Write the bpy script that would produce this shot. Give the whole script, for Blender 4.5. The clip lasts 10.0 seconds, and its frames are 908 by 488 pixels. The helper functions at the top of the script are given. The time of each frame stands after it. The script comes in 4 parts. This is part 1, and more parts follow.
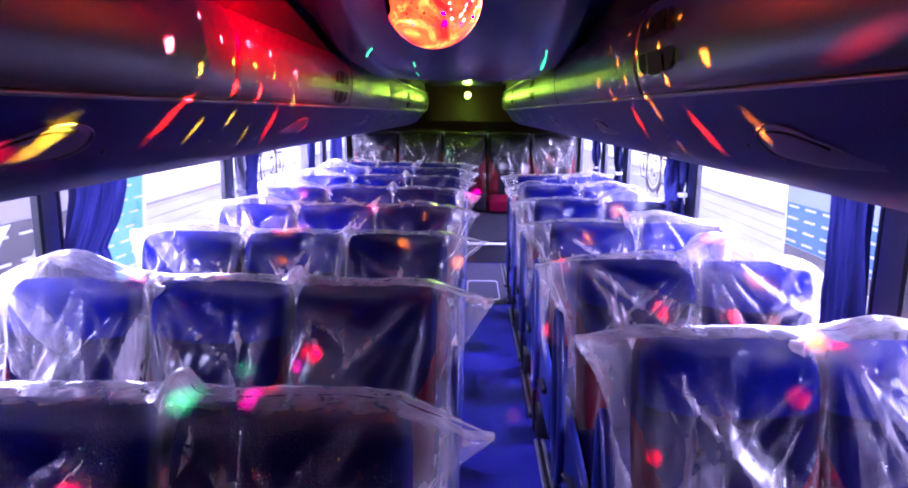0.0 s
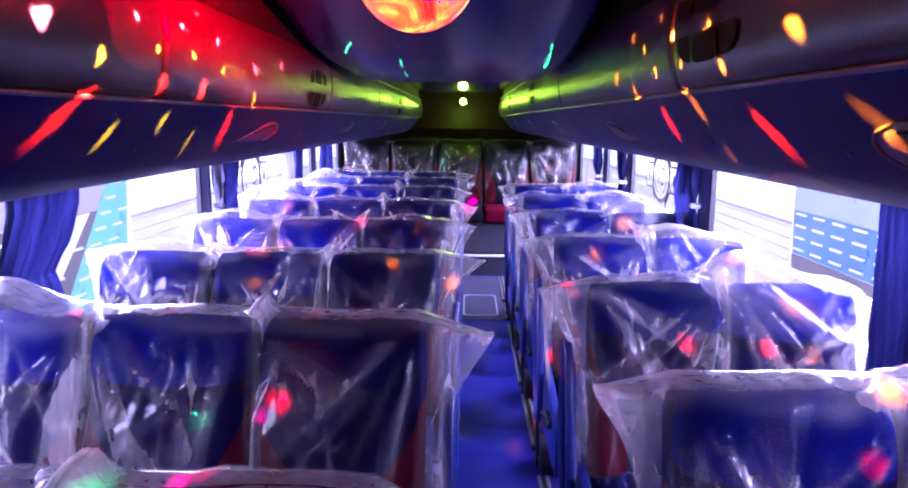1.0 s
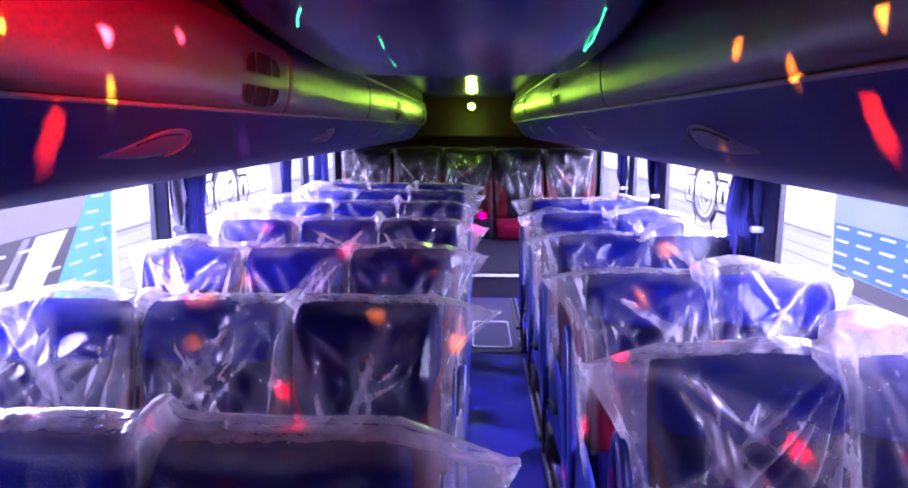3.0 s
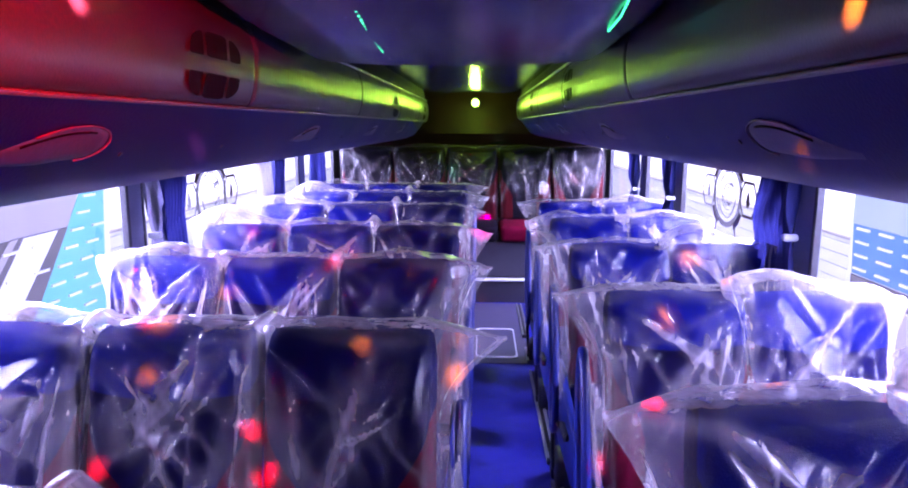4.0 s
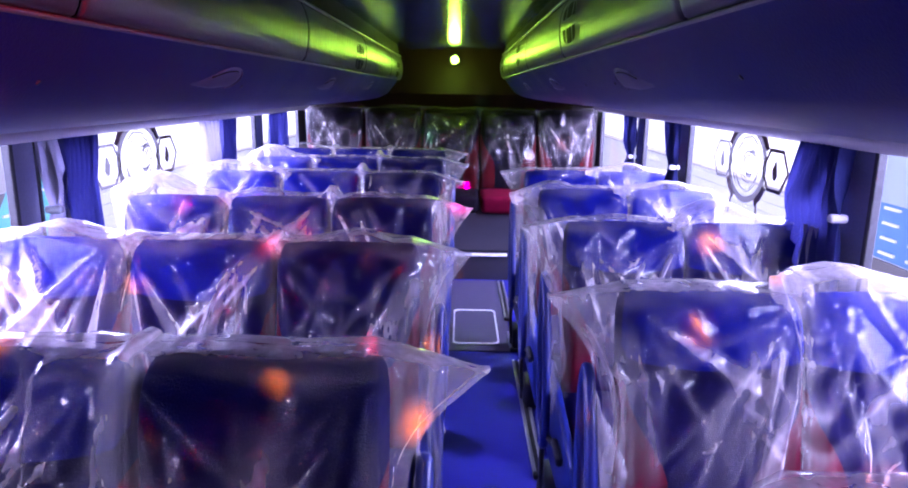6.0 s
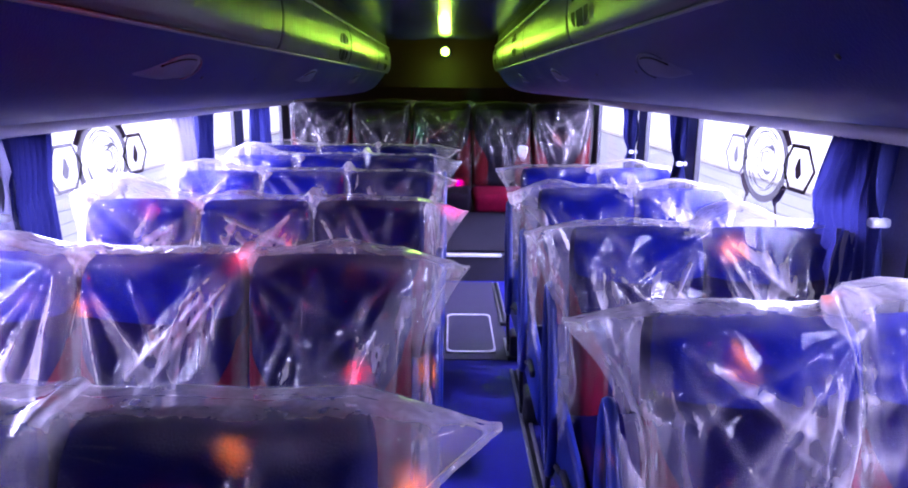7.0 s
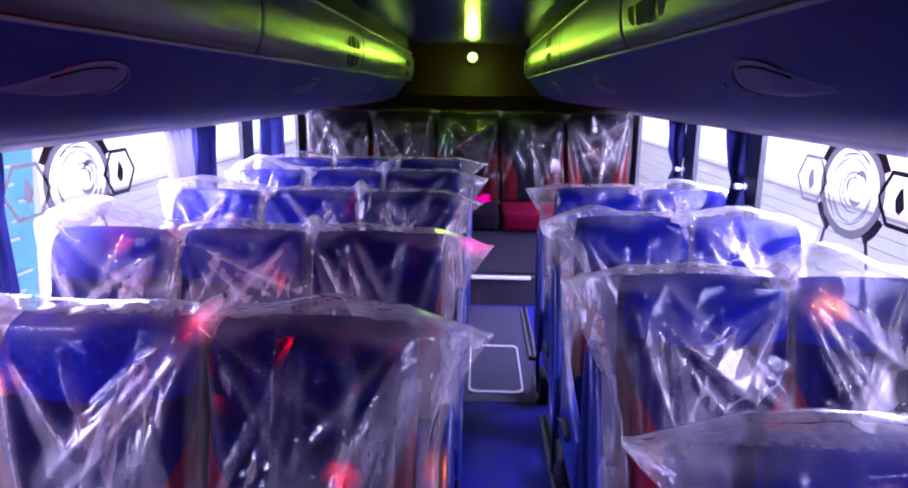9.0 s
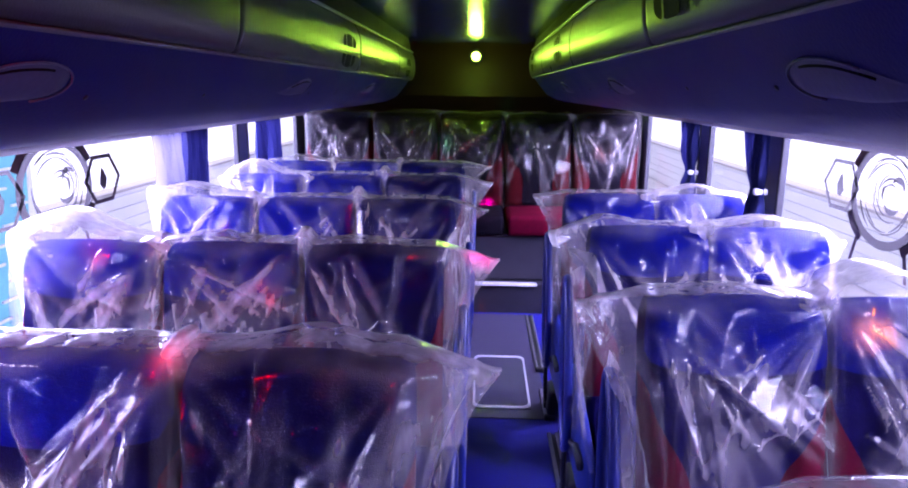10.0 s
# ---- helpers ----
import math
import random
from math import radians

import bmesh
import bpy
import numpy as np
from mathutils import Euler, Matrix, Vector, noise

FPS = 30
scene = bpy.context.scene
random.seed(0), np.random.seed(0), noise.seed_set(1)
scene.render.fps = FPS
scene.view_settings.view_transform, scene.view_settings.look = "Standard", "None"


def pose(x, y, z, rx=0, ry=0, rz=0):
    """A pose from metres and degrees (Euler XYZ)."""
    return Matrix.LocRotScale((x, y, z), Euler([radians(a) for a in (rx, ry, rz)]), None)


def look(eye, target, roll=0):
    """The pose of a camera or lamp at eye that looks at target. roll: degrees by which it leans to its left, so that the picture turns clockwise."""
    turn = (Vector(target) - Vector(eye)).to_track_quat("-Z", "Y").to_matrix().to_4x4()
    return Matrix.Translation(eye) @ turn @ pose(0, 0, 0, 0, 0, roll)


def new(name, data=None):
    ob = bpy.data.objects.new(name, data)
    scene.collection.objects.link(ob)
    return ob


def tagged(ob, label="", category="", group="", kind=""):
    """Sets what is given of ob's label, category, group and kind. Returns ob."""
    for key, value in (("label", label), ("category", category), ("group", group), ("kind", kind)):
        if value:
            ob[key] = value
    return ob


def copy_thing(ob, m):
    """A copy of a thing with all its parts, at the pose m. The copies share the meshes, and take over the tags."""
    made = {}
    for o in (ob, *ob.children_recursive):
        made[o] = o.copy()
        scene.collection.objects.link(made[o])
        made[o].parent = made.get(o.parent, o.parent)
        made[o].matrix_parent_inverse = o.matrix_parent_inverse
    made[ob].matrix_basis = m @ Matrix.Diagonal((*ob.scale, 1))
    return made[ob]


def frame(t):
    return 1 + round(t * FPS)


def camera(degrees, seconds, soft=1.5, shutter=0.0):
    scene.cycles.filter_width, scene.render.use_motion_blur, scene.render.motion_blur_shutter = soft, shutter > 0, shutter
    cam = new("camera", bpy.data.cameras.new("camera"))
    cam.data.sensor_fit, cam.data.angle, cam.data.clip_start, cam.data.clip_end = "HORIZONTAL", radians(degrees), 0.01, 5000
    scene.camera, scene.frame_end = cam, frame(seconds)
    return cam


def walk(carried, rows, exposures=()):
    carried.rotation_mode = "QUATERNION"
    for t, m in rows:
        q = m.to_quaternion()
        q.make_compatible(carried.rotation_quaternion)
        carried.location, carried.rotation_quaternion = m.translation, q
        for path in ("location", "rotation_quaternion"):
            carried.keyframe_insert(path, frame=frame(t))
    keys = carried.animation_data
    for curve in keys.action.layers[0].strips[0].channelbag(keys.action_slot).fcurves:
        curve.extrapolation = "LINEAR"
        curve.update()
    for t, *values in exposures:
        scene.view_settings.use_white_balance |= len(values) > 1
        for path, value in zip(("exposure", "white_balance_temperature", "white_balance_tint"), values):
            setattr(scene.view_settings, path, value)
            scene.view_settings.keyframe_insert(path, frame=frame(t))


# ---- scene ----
cam = camera(67.3, 10.0, soft=1.9)
PATH = [
    (0, (0.087, -0.092, 1.425), (0.044, 1.872, 1.047), 0.8),
    (0.5, (0.083, 0.035, 1.422), (0.056, 1.998, 1.038), 0.5),
    (1, (0.091, 0.175, 1.414), (0.057, 2.143, 1.059), 0.5),
    (1.5, (0.099, 0.327, 1.418), (0.014, 2.294, 1.067), 0.4),
    (2, (0.109, 0.464, 1.414), (0.035, 2.429, 1.048), 0.6),
    (2.5, (0.103, 0.604, 1.411), (0.041, 2.572, 1.061), 0.4),
    (3, (0.090, 0.760, 1.409), (0.029, 2.731, 1.074), 0.2),
    (4.5, (0.105, 1.115, 1.407), (0.027, 3.080, 1.048), 0.2),
    (5, (0.112, 1.227, 1.397), (0.053, 3.187, 0.999), 0.2),
    (5.5, (0.112, 1.348, 1.378), (0.073, 3.301, 0.951), 0.7),
    (7, (0.093, 1.695, 1.357), (0.106, 3.643, 0.904), 0.5),
    (7.5, (0.085, 1.764, 1.357), (0.089, 3.708, 0.888), 0.4),
    (8, (0.087, 1.853, 1.369), (0.047, 3.802, 0.923), -0.1),
    (8.5, (0.100, 1.966, 1.375), (0.044, 3.917, 0.943), 0.3),
    (9, (0.110, 2.071, 1.375), (0.041, 4.021, 0.936), 0.7),
    (9.5, (0.113, 2.145, 1.376), (0.023, 4.092, 0.927), 0.5),
    (10, (0.105, 2.223, 1.381), (0.026, 4.172, 0.940), 0.5),
]
walk(cam, [(t, look(eye, target, roll)) for t, eye, target, roll in PATH], exposures=[(0.0, 1.38, 5420, 47), (5.5, 1.29, 5450, 44), (7.0, 1.20, 5500, 39), (8.0, 1.06, 5550, 42), (10.0, 0.92, 5580, 45)])

# ---- daylight outside, lamps of the cabin ----
world = bpy.data.worlds.new("sky")
scene.world = world
world.use_nodes = True
wn = world.node_tree
sky = wn.nodes.new("ShaderNodeTexSky")
sky.sky_type = "NISHITA"
sky.sun_disc = False
sky.sun_elevation = radians(58)
sky.sun_rotation = radians(200)
wn.links.new(sky.outputs["Color"], wn.nodes["Background"].inputs["Color"])
wn.nodes["Background"].inputs["Strength"].default_value = 0.11
sun = new("sun", bpy.data.lights.new("sun", "SUN"))
sun.data.energy, sun.data.angle, sun.data.color = 1.7, radians(10), (1.0, 0.95, 0.84)
sun.matrix_world = look((0, 0, 20), (0.3, 9.0, 0))

# heights and widths of the cabin
XL, XR = -1.19, 1.20          # inner faces of the two side walls
FRONT, REAR = -1.6, 7.25      # ends of the cabin
CX = 0.03                     # middle of the ceiling
CEIL = 1.68
SILL, HEAD = 0.70, 1.36       # window opening


# ---- materials ----
def nodes_of(name):
    m = bpy.data.materials.new(name)
    m.use_nodes = True
    t = m.node_tree
    return m, t, t.nodes["Principled BSDF"]


def add_noise(t, scale, detail=4.0, rough=0.55, vec=None, distort=0.0):
    n = t.nodes.new("ShaderNodeTexNoise")
    n.inputs["Scale"].default_value = scale
    n.inputs["Detail"].default_value = detail
    n.inputs["Roughness"].default_value = rough
    n.inputs["Distortion"].default_value = distort
    if vec:
        t.links.new(vec, n.inputs["Vector"])
    return n


def ramp(t, source, stops):
    r = t.nodes.new("ShaderNodeValToRGB")
    t.links.new(source, r.inputs["Fac"])
    r.color_ramp.elements[0].position, r.color_ramp.elements[0].color = stops[0][0], (*stops[0][1], 1)
    r.color_ramp.elements[1].position, r.color_ramp.elements[1].color = stops[-1][0], (*stops[-1][1], 1)
    for p, c in stops[1:-1]:
        e = r.color_ramp.elements.new(p)
        e.color = (*c, 1)
    return r


def surface(name, dark, light, scale=8.0, rough=0.5, metal=0.0, bump=0.1, fine=120.0, stretch=(1, 1, 1), coat=0.0, spec=0.5):
    """A two-scale mottled surface: broad stains, fine grain and relief."""
    m, t, p = nodes_of(name)
    co = t.nodes.new("ShaderNodeTexCoord")
    mp = t.nodes.new("ShaderNodeMapping")
    mp.inputs["Scale"].default_value = stretch
    t.links.new(co.outputs["Object"], mp.inputs["Vector"])
    a = add_noise(t, scale, 5.0, 0.6, mp.outputs["Vector"])
    b = add_noise(t, fine, 2.0, 0.5, mp.outputs["Vector"])
    mix = t.nodes.new("ShaderNodeMix")
    mix.inputs["Factor"].default_value = 0.3
    t.links.new(a.outputs["Fac"], mix.inputs["A"])
    t.links.new(b.outputs["Fac"], mix.inputs["B"])
    r = ramp(t, mix.outputs["Result"], [(0.3, dark), (0.7, light)])
    t.links.new(r.outputs["Color"], p.inputs["Base Color"])
    rr = t.nodes.new("ShaderNodeMapRange")
    rr.inputs["To Min"].default_value, rr.inputs["To Max"].default_value = max(0.03, rough - 0.1), min(1, rough + 0.1)
    t.links.new(a.outputs["Fac"], rr.inputs["Value"])
    t.links.new(rr.outputs["Result"], p.inputs["Roughness"])
    p.inputs["Metallic"].default_value = metal
    p.inputs["Coat Weight"].default_value = coat
    p.inputs["Specular IOR Level"].default_value = spec
    bp = t.nodes.new("ShaderNodeBump")
    bp.inputs["Strength"].default_value = bump
    bp.inputs["Distance"].default_value = 0.004
    t.links.new(b.outputs["Fac"], bp.inputs["Height"])
    t.links.new(bp.outputs["Normal"], p.inputs["Normal"])
    return m


def glow(name, colour, strength):
    m, t, p = nodes_of(name)
    p.inputs["Base Color"].default_value = (*colour, 1)
    p.inputs["Emission Color"].default_value = (*colour, 1)
    p.inputs["Emission Strength"].default_value = strength
    return m


def film_material():
    """Thin clear polythene: see-through between the folds, milky where it lies double or sheen is painted in, glossy on
    every facet.
    """
    m, t, p = nodes_of("polythene_film")
    t.nodes.remove(p)
    out = t.nodes["Material Output"]
    co = t.nodes.new("ShaderNodeTexCoord")
    info = t.nodes.new("ShaderNodeObjectInfo")
    comb = t.nodes.new("ShaderNodeCombineXYZ")
    for k in "XYZ":
        t.links.new(info.outputs["Random"], comb.inputs[k])
    shift = t.nodes.new("ShaderNodeVectorMath")
    shift.operation = "MULTIPLY_ADD"
    shift.inputs[1].default_value = (7.0, 9.0, 5.0)
    t.links.new(comb.outputs["Vector"], shift.inputs[0])
    t.links.new(co.outputs["Object"], shift.inputs[2])
    long = t.nodes.new("ShaderNodeMapping")
    long.inputs["Scale"].default_value = (1.0, 1.0, 0.22)
    t.links.new(shift.outputs["Vector"], long.inputs["Vector"])
    crease = add_noise(t, 30.0, 3.0, 0.6, long.outputs["Vector"], 0.4)
    crinkle = add_noise(t, 70.0, 2.0, 0.5, shift.outputs["Vector"], 1.2)
    at = t.nodes.new("ShaderNodeAttribute")
    at.attribute_name = "gather"
    streak = ramp(t, crease.outputs["Fac"], [(0.30, (0.70,) * 3), (0.5, (0.95,) * 3), (0.72, (1.35,) * 3)])
    milk = t.nodes.new("ShaderNodeMath")
    milk.operation, milk.use_clamp = "MULTIPLY", True
    t.links.new(at.outputs["Fac"], milk.inputs[0])
    t.links.new(streak.outputs["Color"], milk.inputs[1])
    relief = t.nodes.new("ShaderNodeMath")
    relief.operation = "MULTIPLY_ADD"
    relief.inputs[1].default_value = 0.35
    t.links.new(crinkle.outputs["Fac"], relief.inputs[0])
    t.links.new(crease.outputs["Fac"], relief.inputs[2])
    bump = t.nodes.new("ShaderNodeBump")
    bump.inputs["Strength"].default_value = 0.10
    bump.inputs["Distance"].default_value = 0.006
    t.links.new(relief.outputs[0], bump.inputs["Height"])
    clear = t.nodes.new("ShaderNodeBsdfTransparent")
    clear.inputs["Color"].default_value = (0.97, 0.97, 0.985, 1)
    white = t.nodes.new("ShaderNodeBsdfDiffuse")
    white.inputs["Color"].default_value = (0.90, 0.84, 0.82, 1)
    trans = t.nodes.new("ShaderNodeBsdfTranslucent")
    trans.inputs["Color"].default_value = (0.90, 0.84, 0.82, 1)
    body = t.nodes.new("ShaderNodeMixShader")
    body.inputs[0].default_value = 0.5
    t.links.new(white.outputs[0], body.inputs[1])
    t.links.new(trans.outputs[0], body.inputs[2])
    mix = t.nodes.new("ShaderNodeMixShader")
    t.links.new(milk.outputs[0], mix.inputs[0])
    t.links.new(clear.outputs[0], mix.inputs[1])
    t.links.new(body.outputs[0], mix.inputs[2])
    gl = t.nodes.new("ShaderNodeBsdfGlossy")
    gl.inputs["Roughness"].default_value = 0.12
    t.links.new(bump.outputs["Normal"], gl.inputs["Normal"])
    fr = t.nodes.new("ShaderNodeLayerWeight")
    t.links.new(bump.outputs["Normal"], fr.inputs["Normal"])
    grow = t.nodes.new("ShaderNodeMath")
    grow.operation = "POWER"
    grow.inputs[1].default_value = 4.0
    t.links.new(fr.outputs["Facing"], grow.inputs[0])
    gain = t.nodes.new("ShaderNodeMapRange")
    gain.inputs["To Min"].default_value, gain.inputs["To Max"].default_value = 0.020, 0.40
    t.links.new(grow.outputs[0], gain.inputs["Value"])
    shine = t.nodes.new("ShaderNodeMath")
    shine.operation, shine.use_clamp = "MULTIPLY_ADD", True
    shine.inputs[1].default_value = 0.06
    t.links.new(at.outputs["Fac"], shine.inputs[0])
    t.links.new(gain.outputs[0], shine.inputs[2])
    top = t.nodes.new("ShaderNodeMixShader")
    t.links.new(shine.outputs[0], top.inputs[0])
    t.links.new(mix.outputs[0], top.inputs[1])
    t.links.new(gl.outputs[0], top.inputs[2])
    t.links.new(top.outputs[0], out.inputs["Surface"])
    return m


def filter_material(name, colour):
    m, t, p = nodes_of(name)
    t.nodes.remove(p)
    tr = t.nodes.new("ShaderNodeBsdfTransparent")
    tr.inputs["Color"].default_value = (*colour, 1)
    t.links.new(tr.outputs[0], t.nodes["Material Output"].inputs["Surface"])
    return m


def sheer(m, amount, colour):
    """Lets part of the light through a thin sheet of the material m."""
    t = m.node_tree
    p = t.nodes["Principled BSDF"]
    tr = t.nodes.new("ShaderNodeBsdfTranslucent")
    tr.inputs["Color"].default_value = (*colour, 1)
    mx = t.nodes.new("ShaderNodeMixShader")
    mx.inputs[0].default_value = amount
    t.links.new(p.outputs[0], mx.inputs[1])
    t.links.new(tr.outputs[0], mx.inputs[2])
    t.links.new(mx.outputs[0], t.nodes["Material Output"].inputs["Surface"])
    return m


def glass_material():
    m, t, p = nodes_of("window_glass")
    t.nodes.remove(p)
    tr = t.nodes.new("ShaderNodeBsdfTransparent")
    tr.inputs["Color"].default_value = (0.93, 0.96, 0.96, 1)
    gl = t.nodes.new("ShaderNodeBsdfGlossy")
    gl.inputs["Roughness"].default_value = 0.02
    lw = t.nodes.new("ShaderNodeLayerWeight")
    fr = t.nodes.new("ShaderNodeMath")
    fr.operation = "POWER"
    fr.inputs[1].default_value = 5.0
    t.links.new(lw.outputs["Facing"], fr.inputs[0])
    mx = t.nodes.new("ShaderNodeMixShader")
    t.links.new(fr.outputs[0], mx.inputs[0])
    t.links.new(tr.outputs[0], mx.inputs[1])
    t.links.new(gl.outputs[0], mx.inputs[2])
    t.links.new(mx.outputs[0], t.nodes["Material Output"].inputs["Surface"])
    return m


FILM = film_material()
GLASS = glass_material()
FABRIC = surface("navy_seat_fabric", (0.0030, 0.0018, 0.021), (0.0066, 0.0038, 0.056), 14, 0.85, bump=0.4, fine=320, spec=0.025)
# headrest pads: bluer than the navy backs, which paints in light on the upper seat
FABRIC_BLUE_LIT = surface("royal_blue_lit_seat_fabric", (0.0030, 0.0036, 0.080), (0.0062, 0.0085, 0.185), 14, 0.85, bump=0.4, fine=320, spec=0.025)
FABRIC_DARKER = surface("darker_blue_seat_fabric", (0.0015, 0.0015, 0.026), (0.0034, 0.0032, 0.066), 14, 0.85, bump=0.4, fine=320, spec=0.025)
FABRIC_RED = surface("red_seat_fabric", (0.05, 0.0006, 0.007), (0.11, 0.0014, 0.016), 14, 0.8, bump=0.4, fine=320, spec=0.04)
FABRIC_DARK_RED = surface("dark_red_seat_fabric", (0.028, 0.0010, 0.002), (0.060, 0.002, 0.004), 14, 0.8, bump=0.4, fine=320, spec=0.04)
FABRIC_BLACK = surface("black_seat_fabric", (0.0030, 0.0022, 0.0045), (0.0065, 0.0048, 0.009), 14, 0.85, bump=0.4, fine=320, spec=0.03)
SHELL = surface("blue_moulded_plastic", (0.004, 0.010, 0.11), (0.011, 0.022, 0.20), 9, 0.4, bump=0.1)
STEEL = surface("brushed_steel", (0.4, 0.4, 0.43), (0.55, 0.55, 0.58), 20, 0.42, metal=1.0, bump=0.1)
BLACK = surface("black_plastic", (0.01, 0.01, 0.012), (0.025, 0.025, 0.03), 15, 0.4)
RACK_LOW = surface("blue_rack_panel", (0.007, 0.008, 0.105), (0.012, 0.013, 0.155), 3.5, 0.40, bump=0.1, fine=240, spec=0.18)
TRIM = surface("dull_metal_trim", (0.16, 0.155, 0.17), (0.24, 0.235, 0.25), 9, 0.35, metal=0.6)
TRIM_PALE = surface("pale_blue_grey_rim", (0.10, 0.095, 0.17), (0.14, 0.13, 0.22), 8, 0.4)
GAP = surface("black_joint", (0.004, 0.004, 0.005), (0.008, 0.008, 0.010), 15, 0.7, spec=0.1)
RACK_TOP = surface("grey_fascia_panel", (0.023, 0.021, 0.030), (0.037, 0.034, 0.048), 3.5, 0.32, bump=0.08, fine=240)
GRIP = surface("blue_grey_grip", (0.055, 0.052, 0.13), (0.080, 0.075, 0.18), 6, 0.4)
LIP = surface("grey_mauve_trim", (0.28, 0.26, 0.31), (0.38, 0.355, 0.41), 6, 0.4, bump=0.1)
CEILING = surface("glossy_blue_ceiling_panel", (0.008, 0.008, 0.13), (0.012, 0.012, 0.17), 1.2, 0.22, bump=0.02, coat=0.0, spec=0.4)
WALL = surface("blue_grey_wall_trim", (0.13, 0.13, 0.22), (0.2, 0.2, 0.32), 5, 0.55, bump=0.2)
RUBBER = surface("black_window_rubber", (0.015, 0.015, 0.018), (0.04, 0.04, 0.05), 20, 0.6)
VINYL = surface("blue_floor_vinyl", (0.015, 0.014, 0.20), (0.028, 0.026, 0.30), 6, 0.5, bump=0.25, fine=180, spec=0.25)
VINYL_DARK = surface("dark_brown_grey_step_vinyl", (0.014, 0.013, 0.020), (0.026, 0.024, 0.038), 6, 0.45, bump=0.25, fine=180)
VINYL_GREY = surface("dark_blue_grey_floor_vinyl", (0.034, 0.030, 0.060), (0.062, 0.056, 0.10), 6, 0.4, bump=0.25, fine=180)
PALE = surface("pale_metal_edging", (0.6, 0.6, 0.66), (0.78, 0.78, 0.82), 12, 0.35, metal=0.3)
CLOTH = surface("navy_curtain_cloth", (0.016, 0.020, 0.12), (0.032, 0.040, 0.21), 10, 0.85, bump=0.5, fine=260, stretch=(1, 1, 0.3))
BAND = surface("white_curtain_band", (0.7, 0.7, 0.74), (0.85, 0.85, 0.88), 10, 0.7)
REARPANEL = surface("dark_brown_rear_panel", (0.007, 0.0012, 0.0008), (0.013, 0.0022, 0.0015), 5, 0.55, bump=0.1, spec=0.12)
DECAL_GREY = surface("grey_window_sticker", (0.24, 0.23, 0.23), (0.32, 0.31, 0.31), 20, 0.5)
DECAL_DARK = surface("dark_maroon_window_sticker", (0.05, 0.018, 0.022), (0.09, 0.03, 0.035), 20, 0.5)
DECAL_PALE = surface("pale_grey_window_sticker", (0.55, 0.54, 0.53), (0.66, 0.65, 0.64), 20, 0.5)
sheer(DECAL_GREY, 0.9, (0.022, 0.0212, 0.0212))
sheer(DECAL_PALE, 0.95, (0.027, 0.0265, 0.026))
sheer(CLOTH, 0.28, (0.026, 0.027, 0.125))
SHEER = sheer(surface("sheer_pale_cloth", (0.62, 0.62, 0.72), (0.72, 0.72, 0.82), 10, 0.8, bump=0.3, fine=260, stretch=(1, 1, 0.3)), 0.7, (0.11, 0.105, 0.16))
WHITE = surface("white_coach_paint", (0.78, 0.79, 0.80), (0.86, 0.86, 0.86), 1.5, 0.3, bump=0.05)
TEAL = surface("teal_coach_paint", (0.13, 0.52, 0.50), (0.17, 0.60, 0.57), 1.5, 0.3, bump=0.05)
SKYBLUE = surface("blue_coach_paint", (0.07, 0.20, 0.33), (0.11, 0.27, 0.42), 1.5, 0.3, bump=0.05)
PALEBLUE = surface("pale_blue_coach_paint", (0.34, 0.42, 0.52), (0.42, 0.50, 0.60), 1.5, 0.3, bump=0.05)
DARKGREY = surface("dark_grey_coach_paint", (0.10, 0.09, 0.085), (0.17, 0.15, 0.14), 1.5, 0.35, bump=0.05)
BEIGE = surface("beige_grey_coach_paint", (0.38, 0.34, 0.30), (0.48, 0.44, 0.40), 1.5, 0.4, bump=0.05)
CREAM = surface("cream_render", (0.76, 0.75, 0.71), (0.85, 0.84, 0.80), 1.5, 0.6, bump=0.2)
CONCRETE = surface("workshop_concrete", (0.36, 0.35, 0.34), (0.52, 0.51, 0.49), 0.6, 0.8, bump=0.4, fine=40)


# ---- builders ----
def put(name, verts, faces, material, parent=None, label="", smooth=True):
    """One mesh object from vertices and faces made in code, under its thing if there is one."""
    me = bpy.data.meshes.new(name)
    me.from_pydata([tuple(map(float, v)) for v in verts], [], faces)
    me.materials.append(material)
    if smooth:
        me.polygons.foreach_set("use_smooth", [True] * len(me.polygons))
    me.update()
    ob = new(name, me)
    ob.parent = parent
    if label:
        tagged(ob, label)
    return ob


def part(name, bm, material, parent=None, label="", smooth=False):
    me = bpy.data.meshes.new(name)
    bmesh.ops.recalc_face_normals(bm, faces=bm.faces[:])
    bm.to_mesh(me)
    bm.free()
    me.materials.append(material)
    if smooth:
        me.polygons.foreach_set("use_smooth", [True] * len(me.polygons))
    ob = new(name, me)
    ob.parent = parent
    if label:
        tagged(ob, label)
    return ob


def thing(name, label, category, group="", m=None):
    e = new(name)
    e.empty_display_size = 0.1
    if m is not None:
        e.matrix_basis = m
    return tagged(e, label, category, group)


